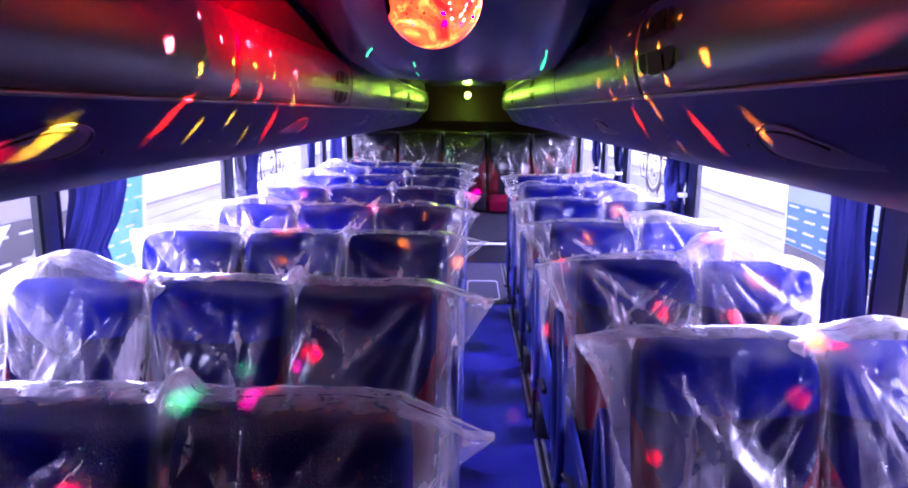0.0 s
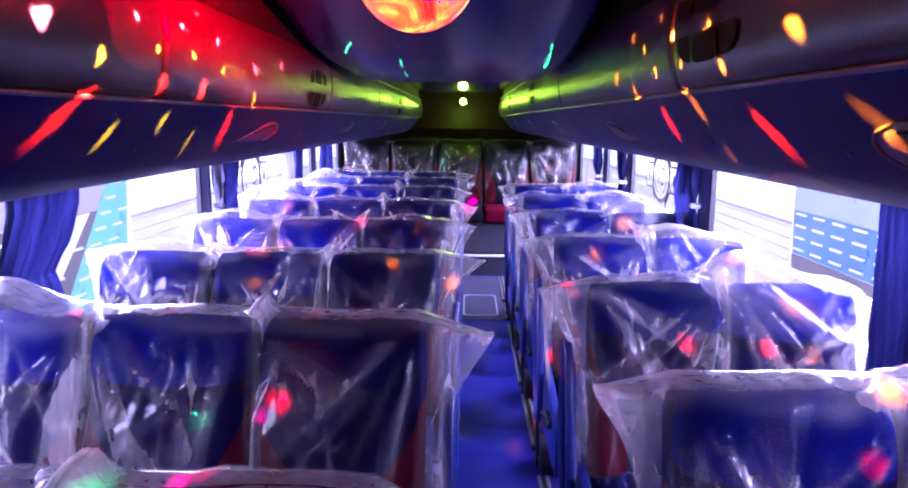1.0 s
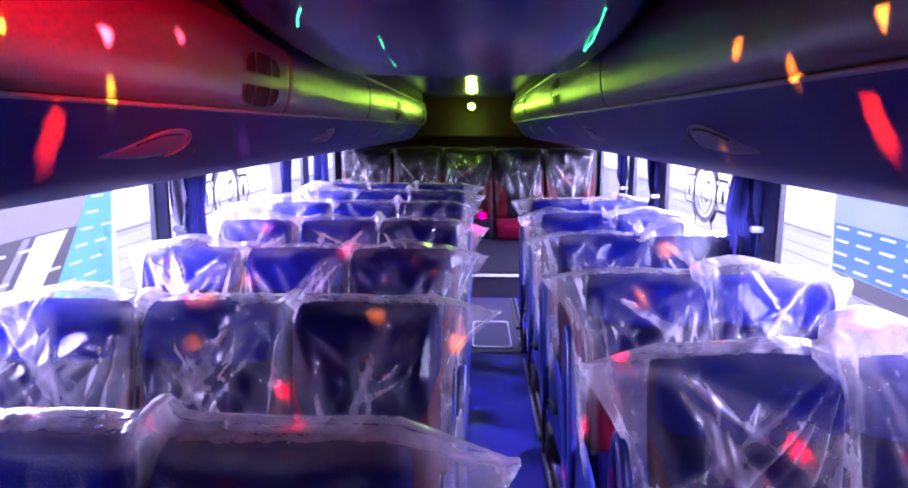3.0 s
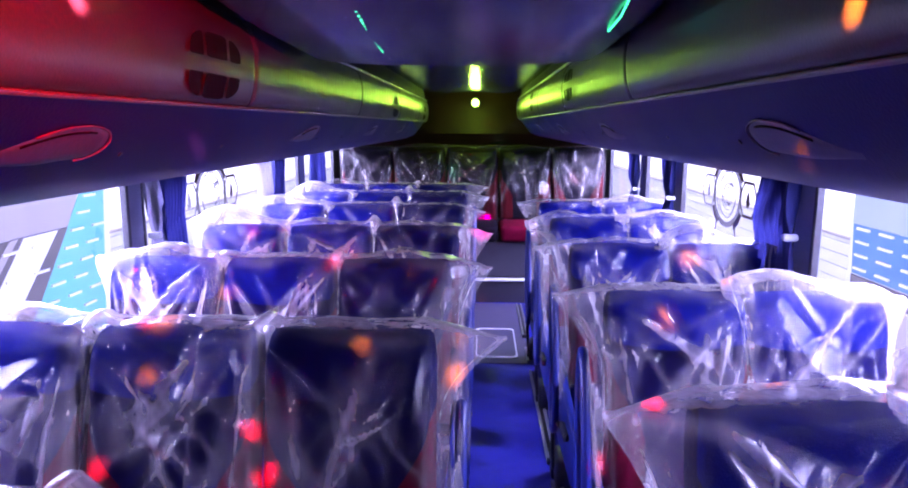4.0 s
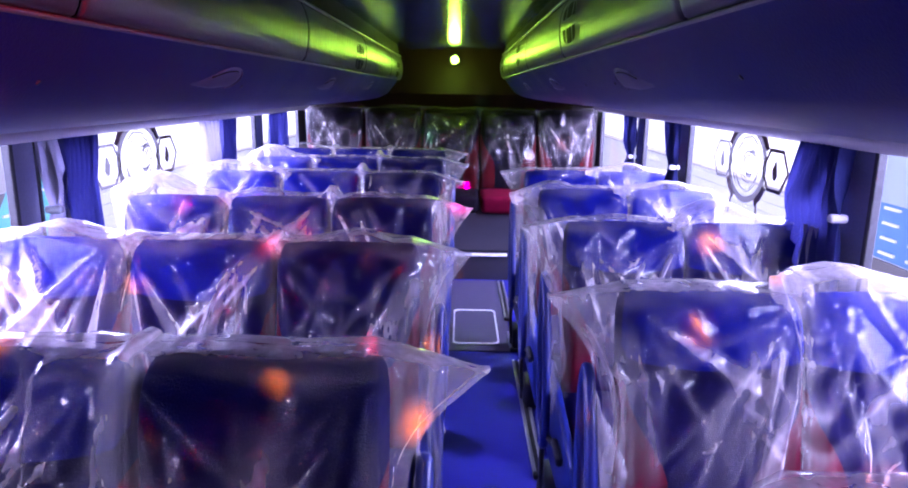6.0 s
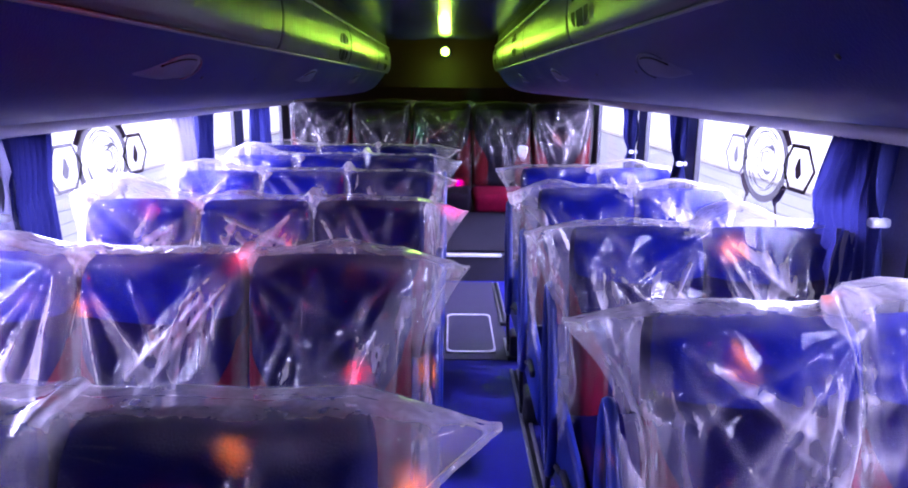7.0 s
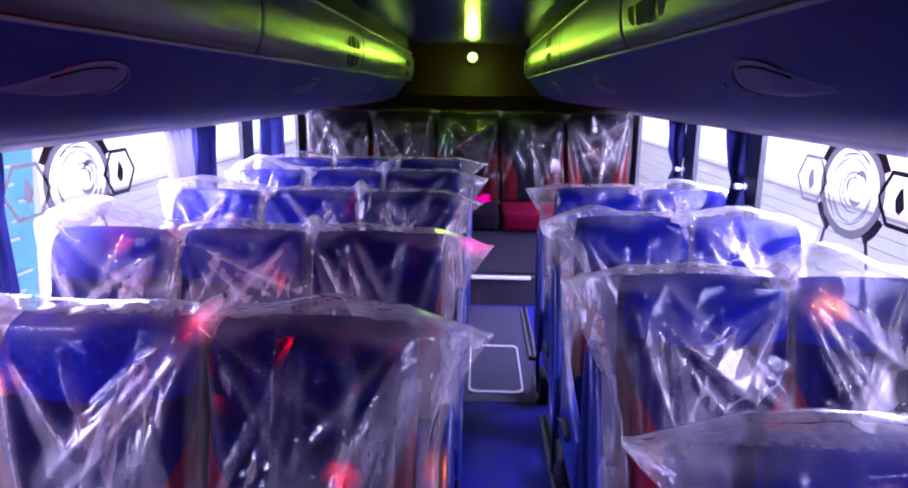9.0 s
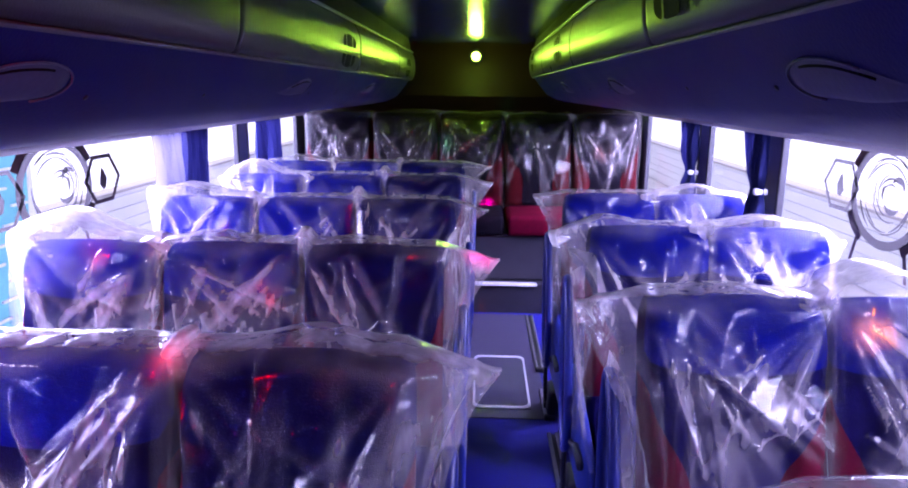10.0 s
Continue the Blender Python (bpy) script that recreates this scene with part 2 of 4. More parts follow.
def box(x0, x1, y0, y1, z0, z1, bevel=0.0, segments=2):
    bm = bmesh.new()
    bmesh.ops.create_cube(bm, size=1.0)
    for v in bm.verts:
        v.co = Vector((x0 + (v.co.x + 0.5) * (x1 - x0), y0 + (v.co.y + 0.5) * (y1 - y0), z0 + (v.co.z + 0.5) * (z1 - z0)))
    if bevel:
        bmesh.ops.bevel(bm, geom=bm.edges[:], offset=bevel, segments=segments, affect="EDGES", profile=0.5)
    return bm


def tube(points, radius, sides=10):
    """A bent tube through points, with flat ends."""
    pts = [Vector(p) for p in points]
    vs, fs = [], []
    for i, p in enumerate(pts):
        d = (pts[min(i + 1, len(pts) - 1)] - pts[max(i - 1, 0)]).normalized()
        a = d.orthogonal().normalized() if i == 0 else (a - d * a.dot(d)).normalized()
        b = d.cross(a)
        for k in range(sides):
            w = 2 * math.pi * k / sides
            vs.append(p + radius * (math.cos(w) * a + math.sin(w) * b))
    n = len(pts)
    for i in range(n - 1):
        for k in range(sides):
            j = (k + 1) % sides
            fs.append((i * sides + k, i * sides + j, (i + 1) * sides + j, (i + 1) * sides + k))
    fs += [tuple(range(sides))[::-1], tuple((n - 1) * sides + k for k in range(sides))]
    return vs, fs


def extrude_y(profile, ys):
    """An open sheet: the x, z profile carried along y."""
    vs, fs, n = [], [], len(profile)
    for y in ys:
        vs += [(x, y, z) for x, z in profile]
    for i in range(len(ys) - 1):
        for k in range(n - 1):
            fs.append((i * n + k, i * n + k + 1, (i + 1) * n + k + 1, (i + 1) * n + k))
    return vs, fs


def flat(outline):
    """A flat cut-out in the y, z plane."""
    bm = bmesh.new()
    bm.faces.new([bm.verts.new((0, y, z)) for y, z in outline])
    return bm


def flat_ring(yc, zc, r0, r1, n=48, squash=1.0):
    bm = bmesh.new()
    a, b = ([bm.verts.new((0, yc + r * math.cos(2 * math.pi * k / n), zc + squash * r * math.sin(2 * math.pi * k / n))) for k in range(n)] for r in (r0, r1))
    for k in range(n):
        bm.faces.new((a[k], a[(k + 1) % n], b[(k + 1) % n], b[k]))
    return bm


def prism(outline, depth):
    """A flat plate from an outline in the y, z plane, thick along x."""
    bm = bmesh.new()
    f = bm.faces.new([bm.verts.new((0, y, z)) for y, z in outline])
    e = bmesh.ops.extrude_face_region(bm, geom=[f])
    for v in e["geom"]:
        if isinstance(v, bmesh.types.BMVert):
            v.co.x += depth
    return bm


def ring(yc, zc, r0, r1, depth, n=48, squash=1.0):
    bm = bmesh.new()
    loops = []
    for x in (0.0, depth):
        for r in (r0, r1):
            loops.append([bm.verts.new((x, yc + r * math.cos(2 * math.pi * k / n), zc + squash * r * math.sin(2 * math.pi * k / n))) for k in range(n)])
    for a, b in ((0, 1), (1, 3), (3, 2), (2, 0)):
        for k in range(n):
            j = (k + 1) % n
            bm.faces.new((loops[a][k], loops[a][j], loops[b][j], loops[b][k]))
    return bm


def smoothstep(a, b, x):
    q = np.clip((x - a) / (b - a), 0, 1)
    return q * q * (3 - 2 * q)


# ---- shell of the coach ----
def structure(ob, label):
    return tagged(ob, label, ob.name.split(".")[0].replace("_", " "), kind="structure")


floor = part("floor", box(XL, XR, FRONT, 6.37, -0.08, 0.0), VINYL)
structure(floor, "dark blue vinyl floor of the coach aisle")
rear_floor = part("floor_rear", box(XL, XR, 6.375, REAR, -0.08, 0.19), VINYL_DARK)
structure(rear_floor, "raised dark vinyl step before the rear bench")
nosing = part("trim_step", box(0.06, 0.46, 6.345, 6.40, 0.182, 0.197, 0.003), PALE)
structure(nosing, "pale metal nosing along the rear step")
# overlay on the same vinyl: greyer colour paints in where the blue light ends
unlit_strip = part("trim_floor_mat", box(0.06, 0.41, 4.93, 6.33, 0.0, 0.004, 0.001), VINYL_GREY)
structure(unlit_strip, "dark grey overlay painting the aisle vinyl beyond the blue light")

# pillars and window openings: y ranges of the openings along each wall
OPEN_L = [(0.455, 1.895), (1.975, 3.447), (3.545, 5.815), (5.955, 6.98)]
OPEN_R = [(0.205, 1.635), (1.745, 3.287), (3.415, 4.785), (4.915, 5.60), (5.735, 6.86)]


def side_wall(name, x, out, opens, label):
    """Wall with thickness: a band under the windows, a band over them and the pillars between."""
    bm = bmesh.new()
    x0, x1 = sorted((x, x + out * 0.025))
    spans = [(x0, x1, FRONT, REAR, -0.08, SILL), (x0, x1, FRONT, REAR, HEAD, CEIL + 0.1)]
    edge = FRONT
    for a, b in opens:
        spans.append((x0, x1, edge, a, SILL, HEAD))
        edge = b
    spans.append((x0, x1, edge, REAR, SILL, HEAD))
    for s in spans:
        piece = box(*s)
        me = bpy.data.meshes.new("tmp")
        piece.to_mesh(me)
        piece.free()
        bm.from_mesh(me)
        bpy.data.meshes.remove(me)
    return structure(part(name, bm, WALL), label)


side_wall("wall_west", XL, -1, OPEN_L, "blue-grey coach side wall with window pillars")
side_wall("wall_east", XR, 1, OPEN_R, "blue-grey coach side wall with window pillars")
structure(part("wall_north", box(XL - 0.06, XR + 0.06, REAR, REAR + 0.08, -0.08, CEIL + 0.1), REARPANEL), "dark brown rear wall of the coach")
structure(part("wall_south", box(XL - 0.06, XR + 0.06, FRONT - 0.08, FRONT, -0.08, CEIL + 0.1), WALL), "plain front bulkhead of the coach")


def window(name, x, out, a, b):
    w = new(name)
    w.empty_display_size = 0.1
    tagged(w, "clear coach side window in a black rubber frame", "window", kind="structure")
    xm = x + out * 0.014
    pane = put("pane", [(xm, a, SILL), (xm, b, SILL), (xm, b, HEAD), (xm, a, HEAD)], [(0, 1, 2, 3) if out < 0 else (3, 2, 1, 0)], GLASS, w, smooth=False)
    pane.visible_shadow = False
    t = 0.018
    x0, x1 = sorted((x - out * 0.004, x + out * 0.022))
    bm = bmesh.new()
    for s in ((a, a + t, SILL + 0.001, HEAD), (b - t, b, SILL + 0.001, HEAD), (a + t, b - t, SILL + 0.001, SILL + t), (a + t, b - t, HEAD - t, HEAD)):
        piece = box(x0, x1, *s, 0.003, 1)
        me = bpy.data.meshes.new("tmp")
        piece.to_mesh(me)
        piece.free()
        bm.from_mesh(me)
        bpy.data.meshes.remove(me)
    part("window_frame", bm, RUBBER, w)
    return w


n_window = 0
for x, out, opens in ((XL, -1, OPEN_L), (XR, 1, OPEN_R)):
    for a, b in opens:
        n_window += 1
        window("window_%d" % n_window, x, out, a, b)
        lamp = new("window_daylight", bpy.data.lights.new("window_daylight", "AREA"))
        lamp.data.shape, lamp.data.size, lamp.data.size_y = "RECTANGLE", b - a - 0.06, 1.1
        lamp.data.energy, lamp.data.color = (112.0 if a > 3.3 else 76.0 if a > 1.7 else 46.0 if out > 0 else 32.0) * (b - a), (0.74, 0.73, 1.0)
        lamp.matrix_world = look((x + out * 1.0, (a + b) / 2, 1.80), (x - out, (a + b) / 2, 0.45))


# ---- ceiling, overhead ducts ----
ys = [FRONT, 0, 1.4, 2.7, 4, 5, 6, 6.8, REAR]
prof = [(XL - 0.05, CEIL + 0.04), (CX - 0.5, CEIL + 0.02), (CX - 0.3, CEIL), (CX, CEIL + 0.012), (CX + 0.3, CEIL), (CX + 0.5, CEIL + 0.02), (XR + 0.05, CEIL + 0.04)]
vs, fs = extrude_y(prof, ys)
structure(put("ceiling", vs, fs, CEILING), "glossy dark blue ceiling panel of the coach")
structure(part("ceiling_roof", box(XL - 0.06, XR + 0.06, FRONT - 0.08, REAR + 0.08, CEIL + 0.1, CEIL + 0.14), WALL), "outer roof skin")

# dropped centre panel with a rounded rear edge, under the air conditioner
y0, y1, zb = 1.45, 2.74, 1.553
rows = [(y0, CEIL + 0.004), (y0 + 0.25, 1.64), (y0 + 0.55, 1.585), (y0 + 0.8, 1.565), (y1 - 0.05, zb), (y1 - 0.02, zb + 0.002), (y1 - 0.004, zb + 0.012), (y1, zb + 0.03), (y1, CEIL + 0.004)]
cross = [(-0.37, 0.06), (-0.355, 0.028), (-0.32, 0.008), (-0.2, 0.0), (0, -0.004), (0.2, 0.0), (0.32, 0.008), (0.355, 0.028), (0.37, 0.06)]
vs, fs = [], []
for y, z in rows:
    vs += [(CX + x, y, min(z + d, CEIL + 0.02)) for x, d in cross]
n = len(cross)
for i in range(len(rows) - 1):
    for k in range(n - 1):
        fs.append((i * n + k, i * n + k + 1, (i + 1) * n + k + 1, (i + 1) * n + k))
structure(put("ceiling_duct_cover", vs, fs, CEILING), "dropped glossy blue ceiling cover with a rounded edge")

RACK_END = 6.72
TOP_Z, SEAM_Z = 1.605, 1.447
PROFILE = [(0.375, SEAM_Z), (0.385, SEAM_Z - 0.012), (0.41, 1.40), (0.455, 1.345), (0.52, 1.315), (0.62, 1.297), (0.9, 1.276), (1.08, 1.266)]


FACE = [(0.3765, SEAM_Z + 0.0012), (0.370, SEAM_Z + 0.004), (0.3645, SEAM_Z + 0.014), (0.358, 1.482), (0.3545, 1.51), (0.3535, 1.535), (0.356, 1.562), (0.363, 1.586), (0.374, TOP_Z)]


def face_x(z):
    """How far the fascia stands from the middle of the coach at the height z."""
    return float(np.interp(z, [q[1] for q in FACE], [q[0] for q in FACE]))


def duct(side):
    """Overhead duct along one wall: fascia panels, curved lower panel, pale lip, louvres and grips."""
    s = side
    wall_x = (XR if s > 0 else -XL) - s * CX
    d = thing("overhead_duct", "blue-grey overhead air duct with grey fascia panels along the coach", "overhead duct", "overhead ducts")
    d.location = (CX, 0, 0.013 if s > 0 else -0.006)
    low = [(s * x, z) for x, z in PROFILE]
    vs, fs = extrude_y(low, [FRONT, 1.0, 3.0, 5.0, RACK_END - 0.25])
    # rounded rear end: the profile draws back towards the wall
    n = len(low)
    for i in range(1, 7):
        q = i / 6
        y = RACK_END - 0.25 + 0.25 * math.sin(q * math.pi / 2)
        pull = 0.22 * (1 - math.cos(q * math.pi / 2))
        vs += [(x + s * pull * (1.16 - abs(x)) / 0.8, y, z) for x, z in low]
        b = len(vs) - 2 * n
        fs += [(b + k, b + k + 1, b + n + k + 1, b + n + k) for k in range(n - 1)]
    put("lower_panel", vs, fs, RACK_LOW, d, "blue-grey curved lower panel")
    lip = [(1.081, 1.270), (1.070, 1.263), (1.067, 1.256), (1.074, 1.238), (1.092, 1.223), (1.112, 1.216), (1.15, 1.215), (wall_x - 0.002, 1.222)]
    vs, fs = extrude_y([(s * x, z) for x, z in lip], [FRONT, 2, 4, RACK_END])
    put("lip", vs, fs, LIP, d, "pale grey rounded lip")
    vs, fs = extrude_y([(s * x, z) for x, z in [(1.060, 1.2656), (1.064, 1.2642), (1.071, 1.2622)]], [FRONT, 2, 4, RACK_END - 0.05])
    put("groove", vs, fs, GAP, d)
    vs, fs = extrude_y([(s * x, z) for x, z in [(0.3768, SEAM_Z + 0.0008), (0.3735, SEAM_Z - 0.0008), (0.3735, SEAM_Z - 0.0035), (0.3775, SEAM_Z - 0.006)]], [FRONT, 2, 4, RACK_END - 0.12])
    put("seam_trim", vs, fs, TRIM, d, "thin metal seam trim")
    seams = [FRONT, -1.2, -0.02, 1.14, 2.31, 3.475, 4.67, 5.8, RACK_END - 0.1] if s < 0 else [FRONT, -0.05, 1.2, 2.43, 3.5, 4.57, 5.7, RACK_END - 0.1]
    for i, (a, b) in enumerate(zip(seams, seams[1:])):
        g = 0.004
        face = FACE
        yy = [a + g, a + g + 0.004, a + g + 0.009, a + g + 0.02, b - g - 0.02, b - g - 0.009, b - g - 0.004, b - g]
        vs, fs = [], []
        for j, y in enumerate(yy):
            inset = {0: 0.006, 7: 0.006, 1: 0.0015, 6: 0.0015}.get(j, 0.0)
            vs += [(s * (x + inset), y, z) for x, z in face]
        n = len(face)
        for j in range(len(yy) - 1):
            fs += [(j * n + k, j * n + k + 1, (j + 1) * n + k + 1, (j + 1) * n + k) for k in range(n - 1)]
        put("fascia_panel", vs, fs, RACK_TOP, d)
    # dark backing behind the joints, closed up to the ceiling
    vs, fs = extrude_y([(s * x, z) for x, z in [(0.385, SEAM_Z), (0.380, 1.60), (0.378, TOP_Z + 0.004), (0.40, CEIL + 0.03)]], [FRONT, 2, 4, RACK_END - 0.1])
    put("backing", vs, fs, GAP, d)
    vs, fs = tube([(s * 0.368, y, TOP_Z + 0.004) for y in (2.76, 3.5, 4.5, 5.5, RACK_END - 0.12)], 0.005, 8)
    put("top_bead", vs, fs, TRIM, d, "thin polished bead along the fascia")
    end = [(s * x, z) for x, z in [(0.40, CEIL + 0.03), (0.378, TOP_Z), (0.375, SEAM_Z), *[(x + 0.22 * (1.16 - x) / 0.8, z) for x, z in PROFILE[2:]], (wall_x, 1.22), (wall_x, CEIL + 0.03)]]
    put("end_cap", [(x, RACK_END - 0.1 + 0.1 * min(1, max(0, (abs(x) - 0.38) / 0.2)), z) for x, z in end], [tuple(range(len(end)))], RACK_LOW, d, smooth=False)
    vents = (-0.24, 2.107, 4.45, 6.2) if s < 0 else (-1.2, 1.055, 3.31, 4.95, 6.3)
    for y in vents:
        louvre(d, s, y, 1.505 if s < 0 else 1.527)
    for y in (-0.38, 0.755, 1.885, 3.035, 4.17, 5.30) if s < 0 else (-0.34, 0.79, 1.935, 3.035, 4.16, 5.30):
        grip(d, s, y)
        for dy in (0.055, 0.43):
            x, z = s * 0.431, 1.374
            vs, fs = tube([(x + s * 0.004, y + dy, z + 0.003), (x - s * 0.0008, y + dy, z - 0.0012)], 0.004, 10)
            put("screw_cap", vs, fs, BLACK, d)
    return d


def louvre(d, s, y, z):
    """Oval air outlet flush with the fascia: two rows of three dark openings, the middle ones wide."""
    v = None
    for up in (1, -1):
        for y0, y1 in ((-0.043, 0.043), (0.054, 0.104), (-0.104, -0.054)):
            pts = []
            for q in np.linspace(0, 1, 9):
                a = y0 + (y1 - y0) * q
                pts.append((a, 0.012 + 0.0015 * abs(2 * q - 1) ** 6))
            for q in np.linspace(1, 0, 9):
                a = y0 + (y1 - y0) * q
                pts.append((a, 0.012 + 0.038 * math.sqrt(max(0.02, 1 - (abs(a) / 0.112) ** 3.5)) - 0.003 * abs(2 * q - 1) ** 8))
            bm = bmesh.new()
            f = bm.faces.new([bm.verts.new((s * (face_x(z + up * b) - 0.0042), y + a, z + up * b)) for a, b in pts])
            if f.normal.x * s > 0:
                f.normal_flip()
            bmesh.ops.triangulate(bm, faces=[f])
            v = part("slot", bm, GAP, v) if v else part("louvre", bm, GAP, d, "oval air louvre of six black openings")
            v = v if v.name.startswith("louvre") else v.parent


def grip(d, s, y):
    """Moulded hand grip standing out of the lower panel: a rounded hood at its rear end y and a tail that runs out forwards."""
    def at(u, w, lift):
        # u along the grip from its rounded end, w across it; the tail sinks down the slope of the panel
        half = 0.027 * math.sqrt(max(0.0, 1 - (1 - min(1, u * 3.6)) ** 2)) * (1 - 0.80 * float(smoothstep(0.40, 1.0, u)))
        mid = 0.020 * float(smoothstep(0.25, 1.0, u))
        c = w * half + mid + (0.016 if s > 0 else 0.004)
        return (s * (0.414 + 0.62 * c - 0.78 * lift), y - u * 0.25, 1.395 - 0.78 * c - 0.62 * lift)

    nu, nv = 30, 10
    vs, fs = [], []
    for i in range(nu + 1):
        u = (i / nu) ** 1.6
        for k in range(nv + 1):
            w = k / nv * 2 - 1
            vs.append(at(u, w, 0.006 * (1 - abs(w) ** 4) * float(1 - 0.9 * smoothstep(0.5, 1.0, u)) * min(1, u * 8) - 0.001))
    for i in range(nu):
        for k in range(nv):
            a = i * (nv + 1) + k
            fs.append((a, a + 1, a + nv + 2, a + nv + 1))
    g = put("grip", vs, fs, GRIP, d, "moulded blue-grey hand grip")
    rim = [at(0.62 * (1 - k / 16) ** 2, -1, 0.002) for k in range(16)] + [at(0.0, 0, 0.002)] + [at(0.22 * (k / 10) ** 2, 1, 0.002) for k in range(1, 11)]
    vs, fs = tube(rim, 0.0016, 6)
    put("rim", vs, fs, TRIM_PALE, g)
    vs, fs = tube([at(0.20 + 0.055 * k, -0.72, 0.0042 - 0.0002 * k) for k in range(10)], 0.0016, 6)
    put("slit", vs, fs, GAP, g, "dark slit under the hood")


duct(-1)
duct(1)

# rows of tiny glowing green dots, put on the dropped cover for green reflections in its gloss
GREEN = glow("green_reflection_dots", (0.02, 1.0, 0.22), 1.6)
for pts in ([(-0.090, 1.95, 1.5945), (-0.094, 2.12, 1.573), (-0.102, 2.28, 1.5650), (-0.107, 2.46, 1.5585)],
            [(0.300, 1.93, 1.602), (0.306, 2.02, 1.588), (0.312, 2.12, 1.5745), (0.316, 2.24, 1.570)],
            [(-0.200, 1.92, 1.6005), (-0.215, 1.96, 1.5940), (-0.228, 2.01, 1.5870)]):
    strip = thing("light_strip", "row of tiny glowing green dots standing for reflections on the ceiling cover", "light strip", "green light strips", Matrix.Translation(pts[0]))
    span = [Vector(q) - Vector(pts[0]) for q in pts]
    count = 7 * (len(pts) - 1)
    for i in range(count):
        f = i / (count - 1) * (len(pts) - 1)
        j = min(int(f), len(pts) - 2)
        q = span[j].lerp(span[j + 1], f - j)
        bm = bmesh.new()
        bmesh.ops.create_uvsphere(bm, u_segments=8, v_segments=6, radius=0.0021)
        bmesh.ops.translate(bm, vec=q, verts=bm.verts[:])
        part("light_dot", bm, GREEN, strip)

# rear panel over the bench, and the lamp on it
structure(put("trim_rear_panel", [(CX - 0.95, 6.98, 1.20), (CX + 0.95, 6.98, 1.20), (CX + 0.95, 6.90, 1.34), (CX - 0.95, 6.90, 1.34), (CX + 0.9, 7.0, CEIL + 0.03), (CX - 0.9, 7.0, CEIL + 0.03)],
              [(0, 1, 2, 3), (3, 2, 4, 5)], REARPANEL, smooth=False), "dark brown moulded panel over the rear bench")
rear_lamp = thing("party_lamp", "small round party lamp glowing yellow-green on the rear panel", "lamp")
rear_lamp.location = (0.05, 6.93, 1.60)
bm = bmesh.new()
bmesh.ops.create_uvsphere(bm, u_segments=24, v_segments=14, radius=0.030)
for v in bm.verts:
    v.co.y *= 0.7
part("bulb", bm, glow("rear_lamp_glow", (0.42, 1.0, 0.015), 14.0), rear_lamp, "glowing yellow-green dome", True)
vs, fs = tube([(0, 0.01, 0), (0, 0.05, 0)], 0.048, 24)
put("base", vs, fs, BLACK, rear_lamp)
spot = new("rear_lamp_light", bpy.data.lights.new("rear_lamp_light", "POINT"))
spot.data.energy, spot.data.color, spot.data.shadow_soft_size = 5.0, (0.46, 1.0, 0.02), 0.04
spot.location = (0.05, 6.62, 1.60)

# ---- mirror-ball lamp with coloured lens holes ----
ball = thing("disco_globe", "orange-red glowing party globe hanging from the ceiling", "party light", "party globes")
ball.location = (0.015, 1.2, 1.628)
R = 0.088
bm = bmesh.new()
bmesh.ops.create_icosphere(bm, subdivisions=7, radius=R)
m, t, p = nodes_of("orange_glowing_globe")
co = t.nodes.new("ShaderNodeTexCoord")
nz = add_noise(t, 16, 4, 0.6, co.outputs["Object"], 1.0)
rp = ramp(t, nz.outputs["Fac"], [(0.34, (0.8, 0.008, 0.0)), (0.5, (1.0, 0.07, 0.004)), (0.62, (1.0, 0.26, 0.02)), (0.76, (1.0, 0.8, 0.5))])
t.links.new(rp.outputs["Color"], p.inputs["Base Color"])
t.links.new(rp.outputs["Color"], p.inputs["Emission Color"])
p.inputs["Emission Strength"].default_value = 1.9
p.inputs["Roughness"].default_value = 0.2
globe = part("globe", bm, m, ball, "mottled orange-red lens globe", True)
# lenses in rings: elevation, how many, first heading, half angle, kind of lens
RINGS = [(-3.0, 16, 8.0, 0.010, 2), (-8.5, 16, 190.0, 0.013, 1), (-13.6, 16, 180.0, 0.019, 1), (-19.3, 18, 174.0, 0.018, 4), (-25.0, 15, 190.0, 0.030, 2), (-29.6, 18, 178.0, 0.019, 4),
         (-35.0, 26, 12.0, 0.012, 5), (-38.5, 24, 3.0, 0.012, 5), (-42.0, 20, 20.0, 0.010, 6), (-48.0, 20, 5.0, 0.011, 5), (-56.0, 16, 30.0, 0.011, 5), (-66.0, 10, 10.0, 0.010, 6)]
holes, size, lens = [], [], []
for el, count, first, half, kind in RINGS:
    for i in range(count):
        w = radians(first + 360 * i / count)
        holes.append((math.cos(radians(el)) * math.cos(w), math.cos(radians(el)) * math.sin(w), math.sin(radians(el))))
        # the side towards the east fascia carries more orange lenses, and those that shine down the aisle are small
        size.append(min(half, 0.012) if math.sin(w) > 0.85 else half)
        kind_here = (3 if kind in (1, 4) else 6 if kind == 2 and i % 2 else kind) if math.cos(w) > 0.2 else kind
        lens.append({1: 5, 2: 5, 3: 6, 4: 6}.get(kind_here, kind_here) if math.sin(w) > 0.80 and -32 < el < -16 else kind_here)
holes, size, lens = np.array(holes), np.array(size), np.array(lens)
centre = np.zeros(len(globe.data.polygons) * 3)
globe.data.polygons.foreach_get("center", centre)
centre = centre.reshape(-1, 3) / R
near = centre @ holes.T
which = (near - np.cos(size)[None, :]).argmax(1)
inside = near[np.arange(len(which)), which] > np.cos(size)[which]
